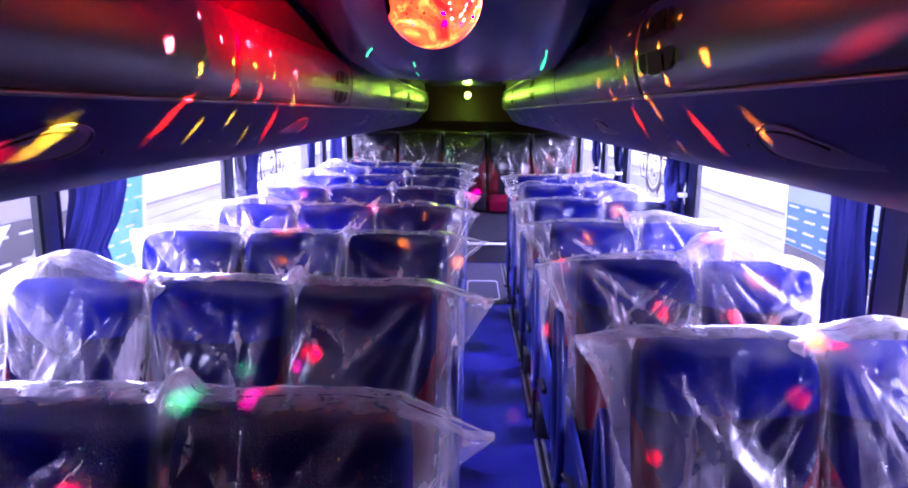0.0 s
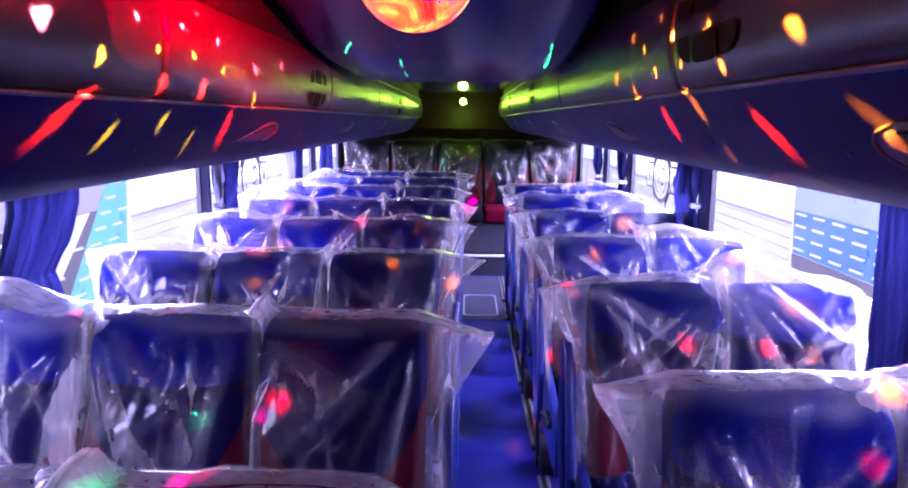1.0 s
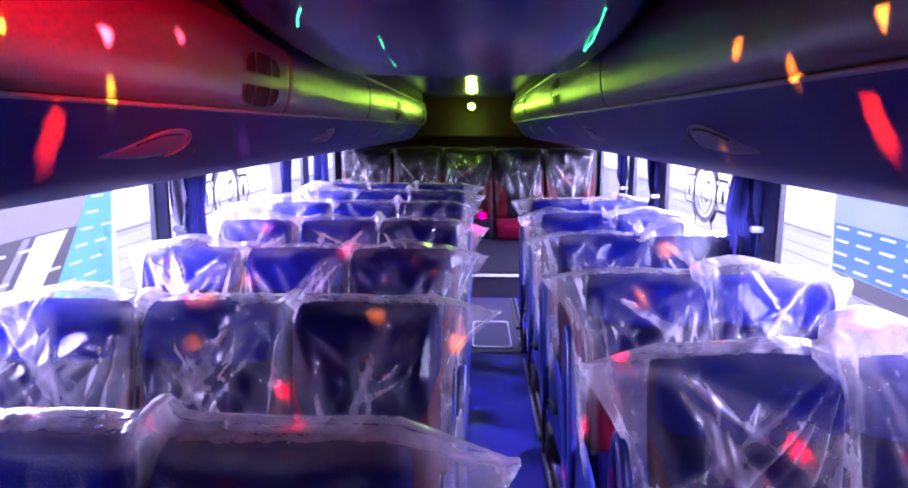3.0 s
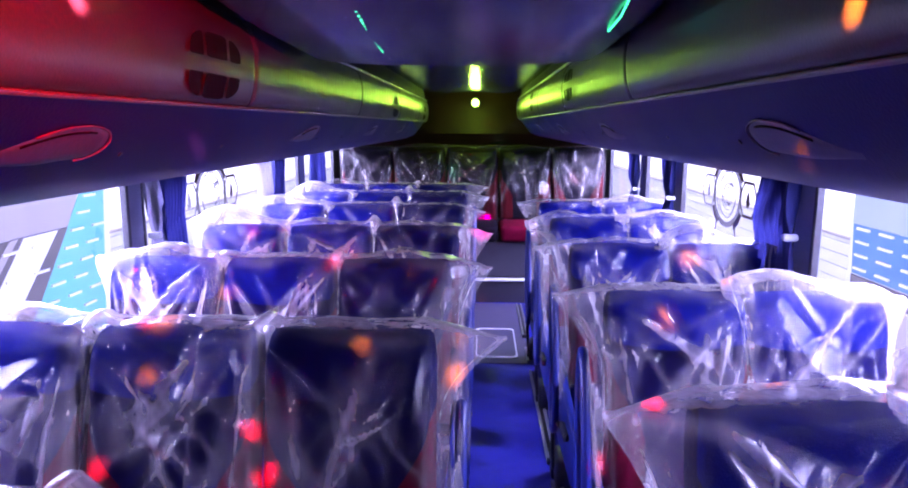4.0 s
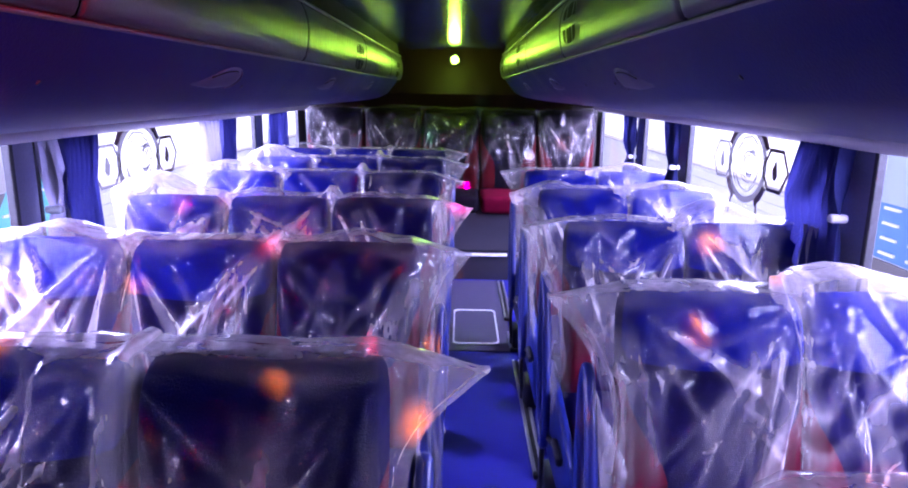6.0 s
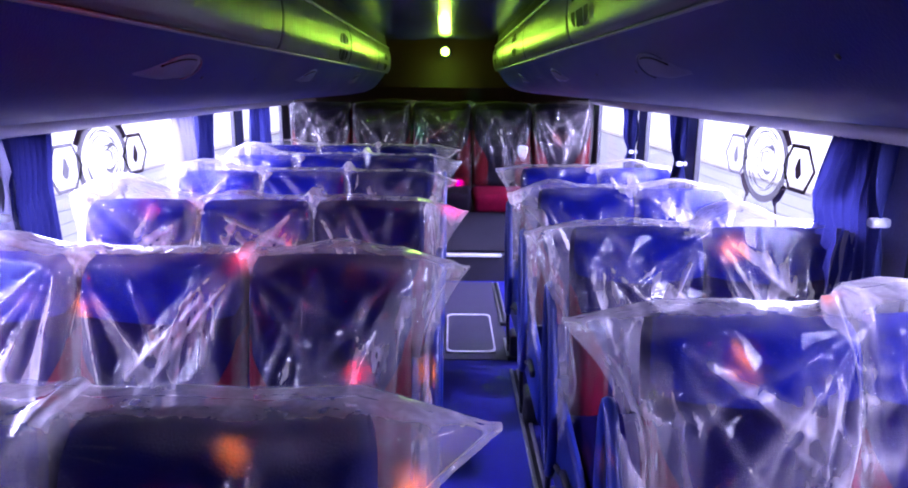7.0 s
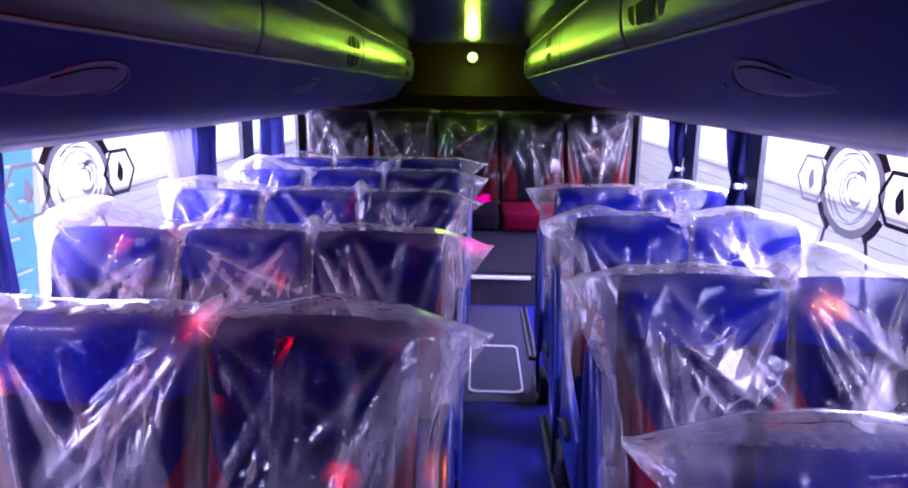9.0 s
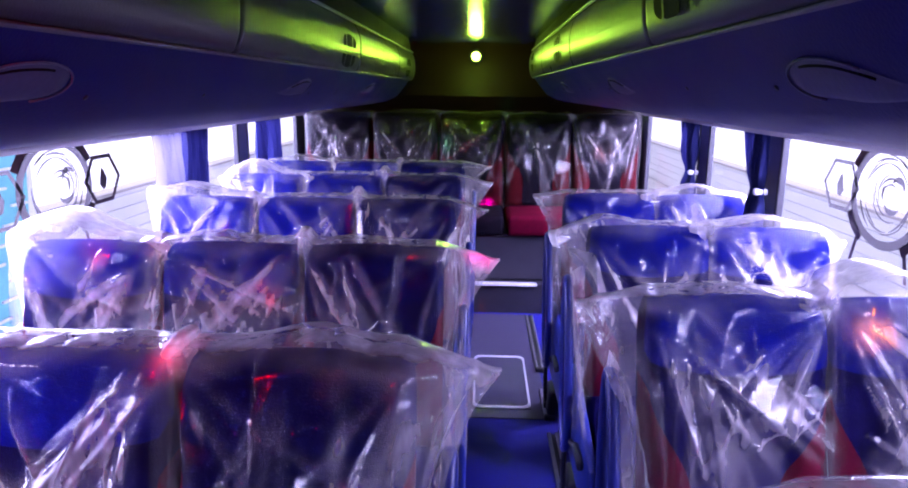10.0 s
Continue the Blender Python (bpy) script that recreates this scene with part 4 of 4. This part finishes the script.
def bench(xs, aisle, k):
    """A row of joined coach seats; the aisle side carries a blue side shell. Its base is at the floor, the backrests' tops at y = 0."""
    wide = len(xs)
    name = "triple_coach_seat" if wide == 3 else "double_coach_seat"
    b = thing(name, "navy %s coach seat with red bolsters wrapped in clear plastic" % ("triple" if wide == 3 else "double"), "coach seat", "%s coach seats" % ("triple" if wide == 3 else "double"))
    y0 = -H * LEAN
    x0, x1 = min(xs) - W / 2, max(xs) + W / 2
    for n, x in enumerate(xs):
        # the aisle pad of a triple row takes the darker blue
        seat_back(b, x, y0, BACK_Z, W - 0.008, H, FABRIC, FABRIC_DARKER if wide == 3 and n == 2 else FABRIC_BLUE_LIT, FABRIC_RED, LEAN, THICK)
        part("seat_cushion", box(x - W / 2 + 0.004, x + W / 2 - 0.004, y0 - 0.44, y0 + 0.02, 0.33, 0.45, 0.035, 3), FABRIC, b, smooth=True)
        film(film_kind(n, wide, aisle), n + k, b, x, y0, BACK_Z)
    part("under_frame", box(x0 + 0.02, x1 - 0.02, y0 - 0.40, y0, 0.285, 0.327, 0.006, 1), STEEL, b)
    for x in (x0 + 0.12, x1 - 0.12):
        part("leg", box(x - 0.02, x + 0.02, y0 - 0.34, y0 - 0.06, 0.0, 0.287, 0.008, 1), BLACK, b)
    xa = x1 if aisle > 0 else x0
    sx = sorted((xa + aisle * 0.004, xa + aisle * 0.030))
    shell = box(sx[0], sx[1], y0 - 0.40, y0 + 0.10, 0.20, 0.50, 0.012, 2)
    for v in shell.verts:
        if v.co.z > 0.4 and v.co.y < y0 - 0.2:
            v.co.z -= 0.10
    part("side_shell", shell, SHELL, b, "royal blue moulded side shell", True)
    xl = xa + aisle * 0.050
    loop = [(xl, y0 + 0.075 * math.cos(q) * (1 - 0.25 * math.sin(q)) - 0.01 + 0.11 * (math.sin(q) + 1) / 2, 0.52 + 0.27 * math.sin(q)) for q in np.linspace(-1.5, 4.7, 33)]
    vs, fs = tube(loop, 0.014, 8)
    put("side_loop", vs, fs, SHELL, b, "glossy royal blue tube loop beside the backrest")
    hang = new("plastic_skirt", SKIRTS[k % 4])
    hang.parent, hang.location = b, (xa + aisle * 0.040, y0 + 0.16, 0.82)
    tagged(hang, "loose creased polythene hanging down the aisle side")
    part("foot_bracket", box(*sorted((xa + aisle * 0.035, xa - aisle * 0.05)), y0 - 0.02, y0 + 0.12, 0.0, 0.13, 0.02, 2), BLACK, b, "black foot bracket", True)
    belt = [(xa + aisle * (0.030 + 0.022 * math.sin(3.1 * q)), y0 - 0.10 + 0.17 * q + 0.02 * math.sin(7 * q), 0.30 - 0.22 * q + 0.05 * math.sin(4.5 * q)) for q in np.linspace(0, 1, 15)]
    vs, fs = tube(belt, 0.009, 6)
    strap = put("seat_belt", vs, fs, BLACK, b, "black seat belt hanging loose")
    part("buckle", box(belt[-1][0] - 0.012, belt[-1][0] + 0.012, belt[-1][1] - 0.02, belt[-1][1] + 0.045, belt[-1][2] - 0.03, belt[-1][2] + 0.012, 0.006, 2), BLACK, strap, "black plastic buckle", True)
    part("recline_lever", box(*sorted((xa + aisle * 0.03, xa + aisle * 0.05)), y0 - 0.30, y0 - 0.18, 0.335, 0.365, 0.008, 2), BLACK, b, "black recliner lever", True)
    return b


X_LEFT = [-0.965, -0.575, -0.185]
X_RIGHT = [0.632, 1.0]
ROWS_L = [-0.68, 0.10, 0.90, 1.67, 2.45, 3.24, 4.02, 4.82, 5.57, 6.2]
ROWS_R = [-1.05, -0.27, 0.51, 1.29, 2.06, 2.84, 3.60, 4.36, 5.04]
for xs, aisle, ys_row in ((X_LEFT, 1, ROWS_L), (X_RIGHT, -1, ROWS_R)):
    first = bench(xs, aisle, 0)
    first.location = (0, ys_row[0] + 0.03, 0)
    for k, y in enumerate(ys_row[1:], 1):
        b = copy_thing(first, pose(0, y + 0.03, 0, 0, 0, (0.4, -0.3, 0.2, -0.5)[k % 4]))
        for n, ob in enumerate(o for o in b.children if o.name.startswith("plastic_cover")):
            ob.data = FILMS[film_kind(n, len(xs), aisle)][(n * 2 + k) % 5]
        for ob in b.children:
            if ob.name.startswith("plastic_skirt"):
                ob.data = SKIRTS[k % 4]

# rear bench across the coach
RB = thing("rear_bench", "black rear bench seat with red stripes under hanging clear plastic", "coach seat")
RB.location = (CX, 6.86, 0.19)
RW, RH = 0.44, 0.62
RFILM = [film_mesh("plastic_cover", RW, RH, 0.12, 0.11, 71 + n, 0.02, 0.02, 1.6, 0.26, crease=4.5) for n in range(3)]
for n in range(5):
    x = (n - 2) * (RW + 0.008)
    seat_back(RB, x, -0.02, 0.42, RW, RH, FABRIC_BLACK, FABRIC_BLACK, FABRIC_DARK_RED, 0.12, 0.11)
    part("seat_cushion", box(x - RW / 2 + 0.004, x + RW / 2 - 0.004, -0.47, 0.0, 0.30, 0.43, 0.035, 3), FABRIC_RED if n == 3 else FABRIC_BLACK, RB, smooth=True)
    ob = new("plastic_cover", RFILM[n % 3])
    ob.parent, ob.location = RB, (x, -0.02, 0.42)
    tagged(ob, "crumpled clear polythene hanging over the bench")
part("plinth", box(-2.5 * RW, 2.5 * RW, -0.40, 0.10, 0.0, 0.30, 0.01, 1), VINYL_DARK, RB)

# ---- aisle details ----
hatch = thing("floor_hatch", "dark floor hatch with a pale rounded metal border", "floor hatch")
hatch.location = (0.21, 5.32, 0.004)
part("plate", box(-0.13, 0.13, -0.305, 0.305, 0.0, 0.004, 0.002, 1), VINYL_GREY, hatch)
pts = []
for cx, cy, a0 in ((0.09, 0.265, 0), (-0.09, 0.265, 90), (-0.09, -0.265, 180), (0.09, -0.265, 270)):
    for i in range(6):
        w = radians(a0 + i * 18)
        pts.append((cx + 0.04 * math.cos(w), cy + 0.04 * math.sin(w)))
vs, fs, n = [], [], len(pts)
for x, y in pts:
    r = math.hypot(x, y)
    for f, z in ((1.0, 0.002), (1.0, 0.007), (1 - 0.022 / r, 0.007), (1 - 0.022 / r, 0.002)):
        vs.append((x * f, y * f, z))
for i in range(n):
    j = (i + 1) % n
    fs += [(i * 4 + k, j * 4 + k, j * 4 + (k + 1) % 4, i * 4 + (k + 1) % 4) for k in range(4)]
put("border", vs, fs, PALE, hatch, "pale metal border", smooth=False)
for a, b in ((2.2, 2.72), (2.98, 3.55), (3.72, 4.80), (4.95, 5.22), (5.46, 6.3)):
    rail = thing("seat_rail", "bright metal seat rail of two strips on the aisle floor", "seat rail", "seat rails", Matrix.Translation((0.414, a, 0)))
    for x in (-0.016, 0.016):
        part("strip", box(x - 0.007, x + 0.007, 0, b - a, 0.0, 0.014, 0.003, 1), STEEL, rail)
    part("channel", box(-0.009, 0.009, 0, b - a, 0.0, 0.004), BLACK, rail)
    part("end_stop", box(-0.024, 0.024, -0.03, 0.0, 0.0, 0.022, 0.005, 2), BLACK, rail, "black plastic end stop", True)


# ---- curtains ----
def curtain(x, inward, rows, pleats=6, seed=0, cloth=None, tie=None):
    """Pleated cloth hanging by the wall. rows: height and the two edges along y, from the top down.
    tie: y and z of the outer and of the pillar end of the line along which it is gathered."""
    rng = np.random.default_rng(seed)
    c = thing("curtain", "%s pleated coach curtain %s" % ("sheer pale" if cloth else "navy blue", "gathered by a white band" if tie else "hanging beside the window pillar"), "curtain", "coach curtains")
    nu, nv = pleats * 10, 44
    u = np.linspace(0, 1, nu + 1)[None, :]
    zs = np.linspace(rows[0][0], rows[-1][0], nv + 1)
    hs = [-r[0] for r in rows]
    a, b = (np.interp(-zs, hs, [r[k] for r in rows])[:, None] for k in (1, 2))
    z = zs[:, None] + 0 * u
    v = np.linspace(0, 1, nv + 1)[:, None]
    ph = rng.uniform(0, 6)
    y = a + (b - a) * (u + 0.014 * np.sin(u * 40 + ph))
    amp = 0.020 + 0.007 * np.sin(v * 5 + ph)
    if tie:
        (y0, z0), (y1, z1) = tie
        line = z0 + (y - y0) / (y1 - y0) * (z1 - z0)
        amp = amp * (1 - 0.75 * np.exp(-((z - line) / 0.05) ** 2))
    xx = x + inward * (0.045 + amp * np.sin(u * pleats * 2 * math.pi + ph + 0.6 * np.sin(v * 4 + ph)) + 0.006 * np.sin(u * 90 + v * 9))
    g = np.stack(np.broadcast_arrays(xx, y, z), -1)
    put("cloth", g.reshape(-1, 3), [tuple(map(int, f)) for f in quads(nu, nv)], cloth or CLOTH, c)
    if tie:
        part("band", box(*sorted((x + inward * 0.020, x + inward * 0.072)), y1 - 0.014, y1 + 0.012, z1 - 0.012, z1 + 0.012, 0.008, 2), BAND, c, "white cloth band", True)
    return c


curtain(XL, 1, [(1.27, 2.00, 2.31), (1.15, 1.985, 2.30), (1.03, 1.93, 2.24), (0.96, 1.90, 2.16), (0.82, 1.90, 2.19), (0.62, 1.90, 2.20)], seed=1, tie=((2.17, 0.99), (1.915, 0.962)))
curtain(XL, 1, [(1.27, 3.585, 3.785), (0.9, 3.585, 3.80), (0.62, 3.57, 3.82)], seed=2, pleats=7)
curtain(XL, 1, [(1.27, 3.50, 3.575), (1.0, 3.54, 3.62), (0.90, 3.545, 3.60), (0.62, 3.54, 3.62)], seed=21, pleats=3, cloth=SHEER, tie=((3.60, 1.0), (3.545, 0.99)))
curtain(XL, 1, [(1.27, 5.02, 5.26), (0.62, 5.0, 5.23)], seed=3)
curtain(XL, 1, [(1.27, 4.79, 5.01), (0.62, 4.84, 4.99)], seed=31, pleats=4, cloth=SHEER)
curtain(XL, 1, [(1.27, 6.0, 6.12), (0.62, 6.0, 6.1)], seed=4, pleats=3)
curtain(XL, 1, [(1.27, 6.2, 6.42), (0.62, 6.16, 6.34)], seed=5, pleats=4)
curtain(XL, 1, [(1.27, 0.36, 0.7), (0.62, 0.36, 0.6)], seed=6)
curtain(XR, -1, [(1.27, 1.75, 1.93), (0.62, 1.70, 1.86)], seed=7, pleats=5)
curtain(XR, -1, [(1.27, 3.345, 3.53), (1.18, 3.345, 3.58), (1.06, 3.335, 3.66), (1.02, 3.33, 3.665), (0.985, 3.325, 3.64), (0.74, 3.305, 3.70), (0.62, 3.30, 3.73)], seed=8, pleats=8, tie=((3.665, 1.0), (3.345, 1.035)))
# pale sheet added behind the tied curtain, for pleats that daylight shines through
curtain(XR + 0.012, -1, [(0.99, 3.42, 3.50), (0.80, 3.40, 3.54), (0.62, 3.39, 3.56)], seed=81, pleats=3, cloth=SHEER)
curtain(XR, -1, [(1.27, 4.82, 5.04), (1.02, 4.81, 4.92), (0.62, 4.82, 4.95)], seed=9, pleats=4, tie=((4.92, 1.02), (4.825, 1.015)))
curtain(XR, -1, [(1.27, 5.64, 5.91), (1.0, 5.65, 5.80), (0.62, 5.62, 5.83)], seed=10, pleats=4, tie=((5.80, 0.99), (5.665, 0.99)))
curtain(XR, -1, [(1.27, 0.24, 0.5), (0.62, 0.24, 0.46)], seed=12)


# ---- stickers on the glass ----
def emblem(x, inward, yc, zc, r, ahead):
    """Round emblem sticker with hexagons at its sides. ahead: +1 where the dark hexagon lies towards the rear."""
    s = thing("window_sticker", "grey round emblem sticker with hexagon outlines on the window glass", "sticker", "window stickers", Matrix.Translation((x, yc, zc)) @ Matrix.Diagonal((1, 1, 0.83, 1)))
    layer = [0]

    def stick(name, bm, material):
        layer[0] += 1
        bmesh.ops.translate(bm, vec=(inward * 0.00012 * layer[0], 0, 0), verts=bm.verts[:])
        part(name, bm, material, s)

    def hexagon(cy, cz, rad, wide, material):
        bm = bmesh.new()
        outer, inner = ([bm.verts.new((0, cy + q * math.cos(k * math.pi / 3), cz + q * math.sin(k * math.pi / 3))) for k in range(6)] for q in (rad, rad - wide))
        for k in range(6):
            bm.faces.new((outer[k], outer[(k + 1) % 6], inner[(k + 1) % 6], inner[k]))
        stick("hexagon", bm, material)
        stick("blot", flat([(cy + rad * 0.2 * math.cos(k * 6.283 / 7) * (0.6 if k % 2 else 1.1), cz + rad * 0.42 * math.sin(k * 6.283 / 7)) for k in range(7)]), material)

    hexagon(ahead * r * 1.37, 0.0, r * 0.60, r * 0.10, DECAL_DARK)
    hexagon(-ahead * r * 1.37, 0.0, r * 0.60, r * 0.09, DECAL_PALE)
    for a in (42, 138, 222, 318):
        w0, w1 = radians(a - 17), radians(a + 17)
        arc = [(q * r * math.cos(w), q * r * math.sin(w)) for q, ws in ((0.98, (w0, (w0 + w1) / 2, w1)), (1.16, (w1, (w0 + w1) / 2, w0))) for w in ws]
        stick("bracket", flat(arc), DECAL_DARK)
        w = radians(a + (12 if math.sin(radians(a)) * math.cos(radians(a)) > 0 else -12))
        cy, cz, up = r * 1.1 * math.cos(w), r * 1.1 * math.sin(w), math.copysign(1, math.sin(w))
        stick("stripe", flat([(cy - 0.045 * r, cz), (cy + 0.045 * r, cz), (cy + (0.045 - 0.22 * math.copysign(1, math.cos(w)) * up * 0.6) * r, cz + up * 0.55 * r), (cy - (0.045 + 0.22 * math.copysign(1, math.cos(w)) * up * 0.6) * r, cz + up * 0.55 * r)]), DECAL_DARK)
    stick("ring", flat_ring(0, 0, r * 0.83, r * 1.0), DECAL_GREY)
    # fine curved strokes of the picture inside the ring, and one broader figure
    rnd = random.Random(3)

    def stroke(cy, cz, q, w0, w1, wide):
        ws = np.linspace(w0, w1, 12)
        outer = [(cy + q * math.cos(w), cz + 1.1 * q * math.sin(w)) for w in ws]
        inner = [(cy + (q - wide * math.sin((w - w0) / (w1 - w0) * math.pi) - 0.002) * math.cos(w), cz + 1.1 * (q - wide * math.sin((w - w0) / (w1 - w0) * math.pi) - 0.002) * math.sin(w)) for w in ws[::-1]]
        stick("stroke", flat(outer + inner), DECAL_PALE)

    for i in range(13):
        w0 = rnd.uniform(0, 6.28)
        stroke(0, 0, (0.70 - 0.045 * (i % 4)) * r, w0, w0 + rnd.uniform(0.5, 1.3), rnd.uniform(0.015, 0.035) * r)
    for i in range(9):
        w0 = rnd.uniform(-2.6, 0.4)
        stroke(ahead * 0.12 * r, 0.06 * r, (0.48 - 0.05 * i) * r if i < 7 else 0.2 * r, w0, w0 + rnd.uniform(1.0, 2.4), rnd.uniform(0.012, 0.03) * r)
    stroke(ahead * 0.30 * r, 0.22 * r, 0.17 * r, 0.2, 3.6, 0.10 * r)
    stroke(ahead * 0.20 * r, -0.10 * r, 0.20 * r, 3.4, 6.2, 0.09 * r)


emblem(XL - 0.010, 1, 4.25, 1.073, 0.190, 1)
emblem(XR + 0.010, -1, 4.118, 1.106, 0.178, -1)

# ---- yard outside: ground and coaches parked on both sides ----
g = put("ground", [(-400, -400, -1.2), (400, -400, -1.2), (400, 400, -1.2), (-400, 400, -1.2)], [(0, 1, 2, 3)], CONCRETE, smooth=False)
tagged(g, "pale concrete workshop yard", "ground", kind="structure")


def neighbour(x, s, end, bands, label):
    """Side of a coach parked alongside: white body with painted slanting panels and rows of slots."""
    c = thing("parked_coach", label, "coach", "parked coaches")
    part("body", box(*sorted((x, x + s * 2.4)), -9, end, -0.75, 2.4, 0.12, 3), WHITE, c)
    for d, (b0, b1, t0, t1, z0, z1, material, slots) in enumerate(bands):
        e = -s * (0.006 + 0.003 * d)
        bm = prism([(b0, z0), (b1, z0), (t1, z1), (t0, z1)], e)
        bmesh.ops.translate(bm, vec=(x, 0, 0), verts=bm.verts[:])
        p = part("painted_panel", bm, material, c)
        for k in range(slots):
            q = 0.10 + 0.80 * k / max(1, slots - 1)
            zz = z0 + (z1 - z0) * q
            left, right = b0 + (t0 - b0) * q, b1 + (t1 - b1) * q
            for a in np.arange(left + 0.08, right - 0.2, 0.36):
                part("slot", box(*sorted((x + e - s * 0.02, x + e)), a, a + 0.2, zz, zz + 0.022), WHITE, p)
    for y in np.arange(-6, end - 0.5, 1.8):
        part("panel_joint", box(*sorted((x - s * 0.004, x)), y, y + 0.015, -0.7, 0.42), BEIGE, c)
    for y in (-5.5, 5.2):
        w = ring(y, -0.72, 0.22, 0.48, -s * 0.1, 32)
        bmesh.ops.translate(w, vec=(x + s * 0.05, 0, 0), verts=w.verts[:])
        part("tyre", w, RUBBER, c)
    return c


neighbour(-3.8, -1, 8.05, [
    (6.31, 7.75, 7.84, 7.95, -0.7, 1.2, TEAL, 11), (3.0, 7.24, 3.0, 8.05, 0.46, 1.6, BEIGE, 0), (3.0, 6.30, 3.0, 7.235, -0.7, 0.455, DARKGREY, 5),
    (5.50, 5.89, 6.60, 7.08, -0.7, 0.45, WHITE, 0), (5.22, 5.32, 6.42, 6.52, -0.7, 0.45, BEIGE, 0), (4.90, 5.06, 5.96, 6.10, -0.7, 0.35, WHITE, 0), (3.9, 4.3, 5.1, 5.5, -0.7, 0.45, WHITE, 0)],
    "white coach with teal, beige and dark grey slanting panels parked alongside")
neighbour(3.6, 1, 7.6, [(5.3, 7.42, 5.3, 7.47, 0.06, 0.52, SKYBLUE, 4), (2.4, 5.2, 2.4, 5.2, 0.0, 0.52, SKYBLUE, 3), (2.4, 7.47, 2.4, 7.47, 0.525, 1.1, PALEBLUE, 0), (1.0, 7.40, 1.0, 7.42, -0.1, 0.05, DARKGREY, 0), (1.0, 7.40, 1.0, 7.40, -0.7, -0.12, BEIGE, 0)],
    "white coach with blue slotted panels parked alongside")

# glowing white planes added for daylight far behind the coaches, and a low pale wall before them
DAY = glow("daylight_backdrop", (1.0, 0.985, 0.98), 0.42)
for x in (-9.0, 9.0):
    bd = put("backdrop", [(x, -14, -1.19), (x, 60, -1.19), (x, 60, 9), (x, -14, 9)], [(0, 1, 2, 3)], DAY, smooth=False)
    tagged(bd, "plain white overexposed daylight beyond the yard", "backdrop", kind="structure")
for x in (-5.4, 5.4):
    w = thing("low_wall", "low pale rendered wall standing in the yard", "wall", "low walls")
    part("wall_body", box(x - 0.1, x + 0.1, 8.4, 30, -1.2, -0.16, 0.01, 1), CREAM, w)
    face = x + 0.1 if x < 0 else x - 0.1
    for k in range(5):
        part("slat", box(*sorted((face, face + (0.03 if x < 0 else -0.03))), 8.5, 29.9, -1.1 + 0.18 * k, -1.1 + 0.18 * k + 0.168, 0.004, 1), CREAM, w)
    part("coping", box(x - 0.14, x + 0.14, 8.4, 30, -0.158, -0.11, 0.01, 1), BEIGE, w)
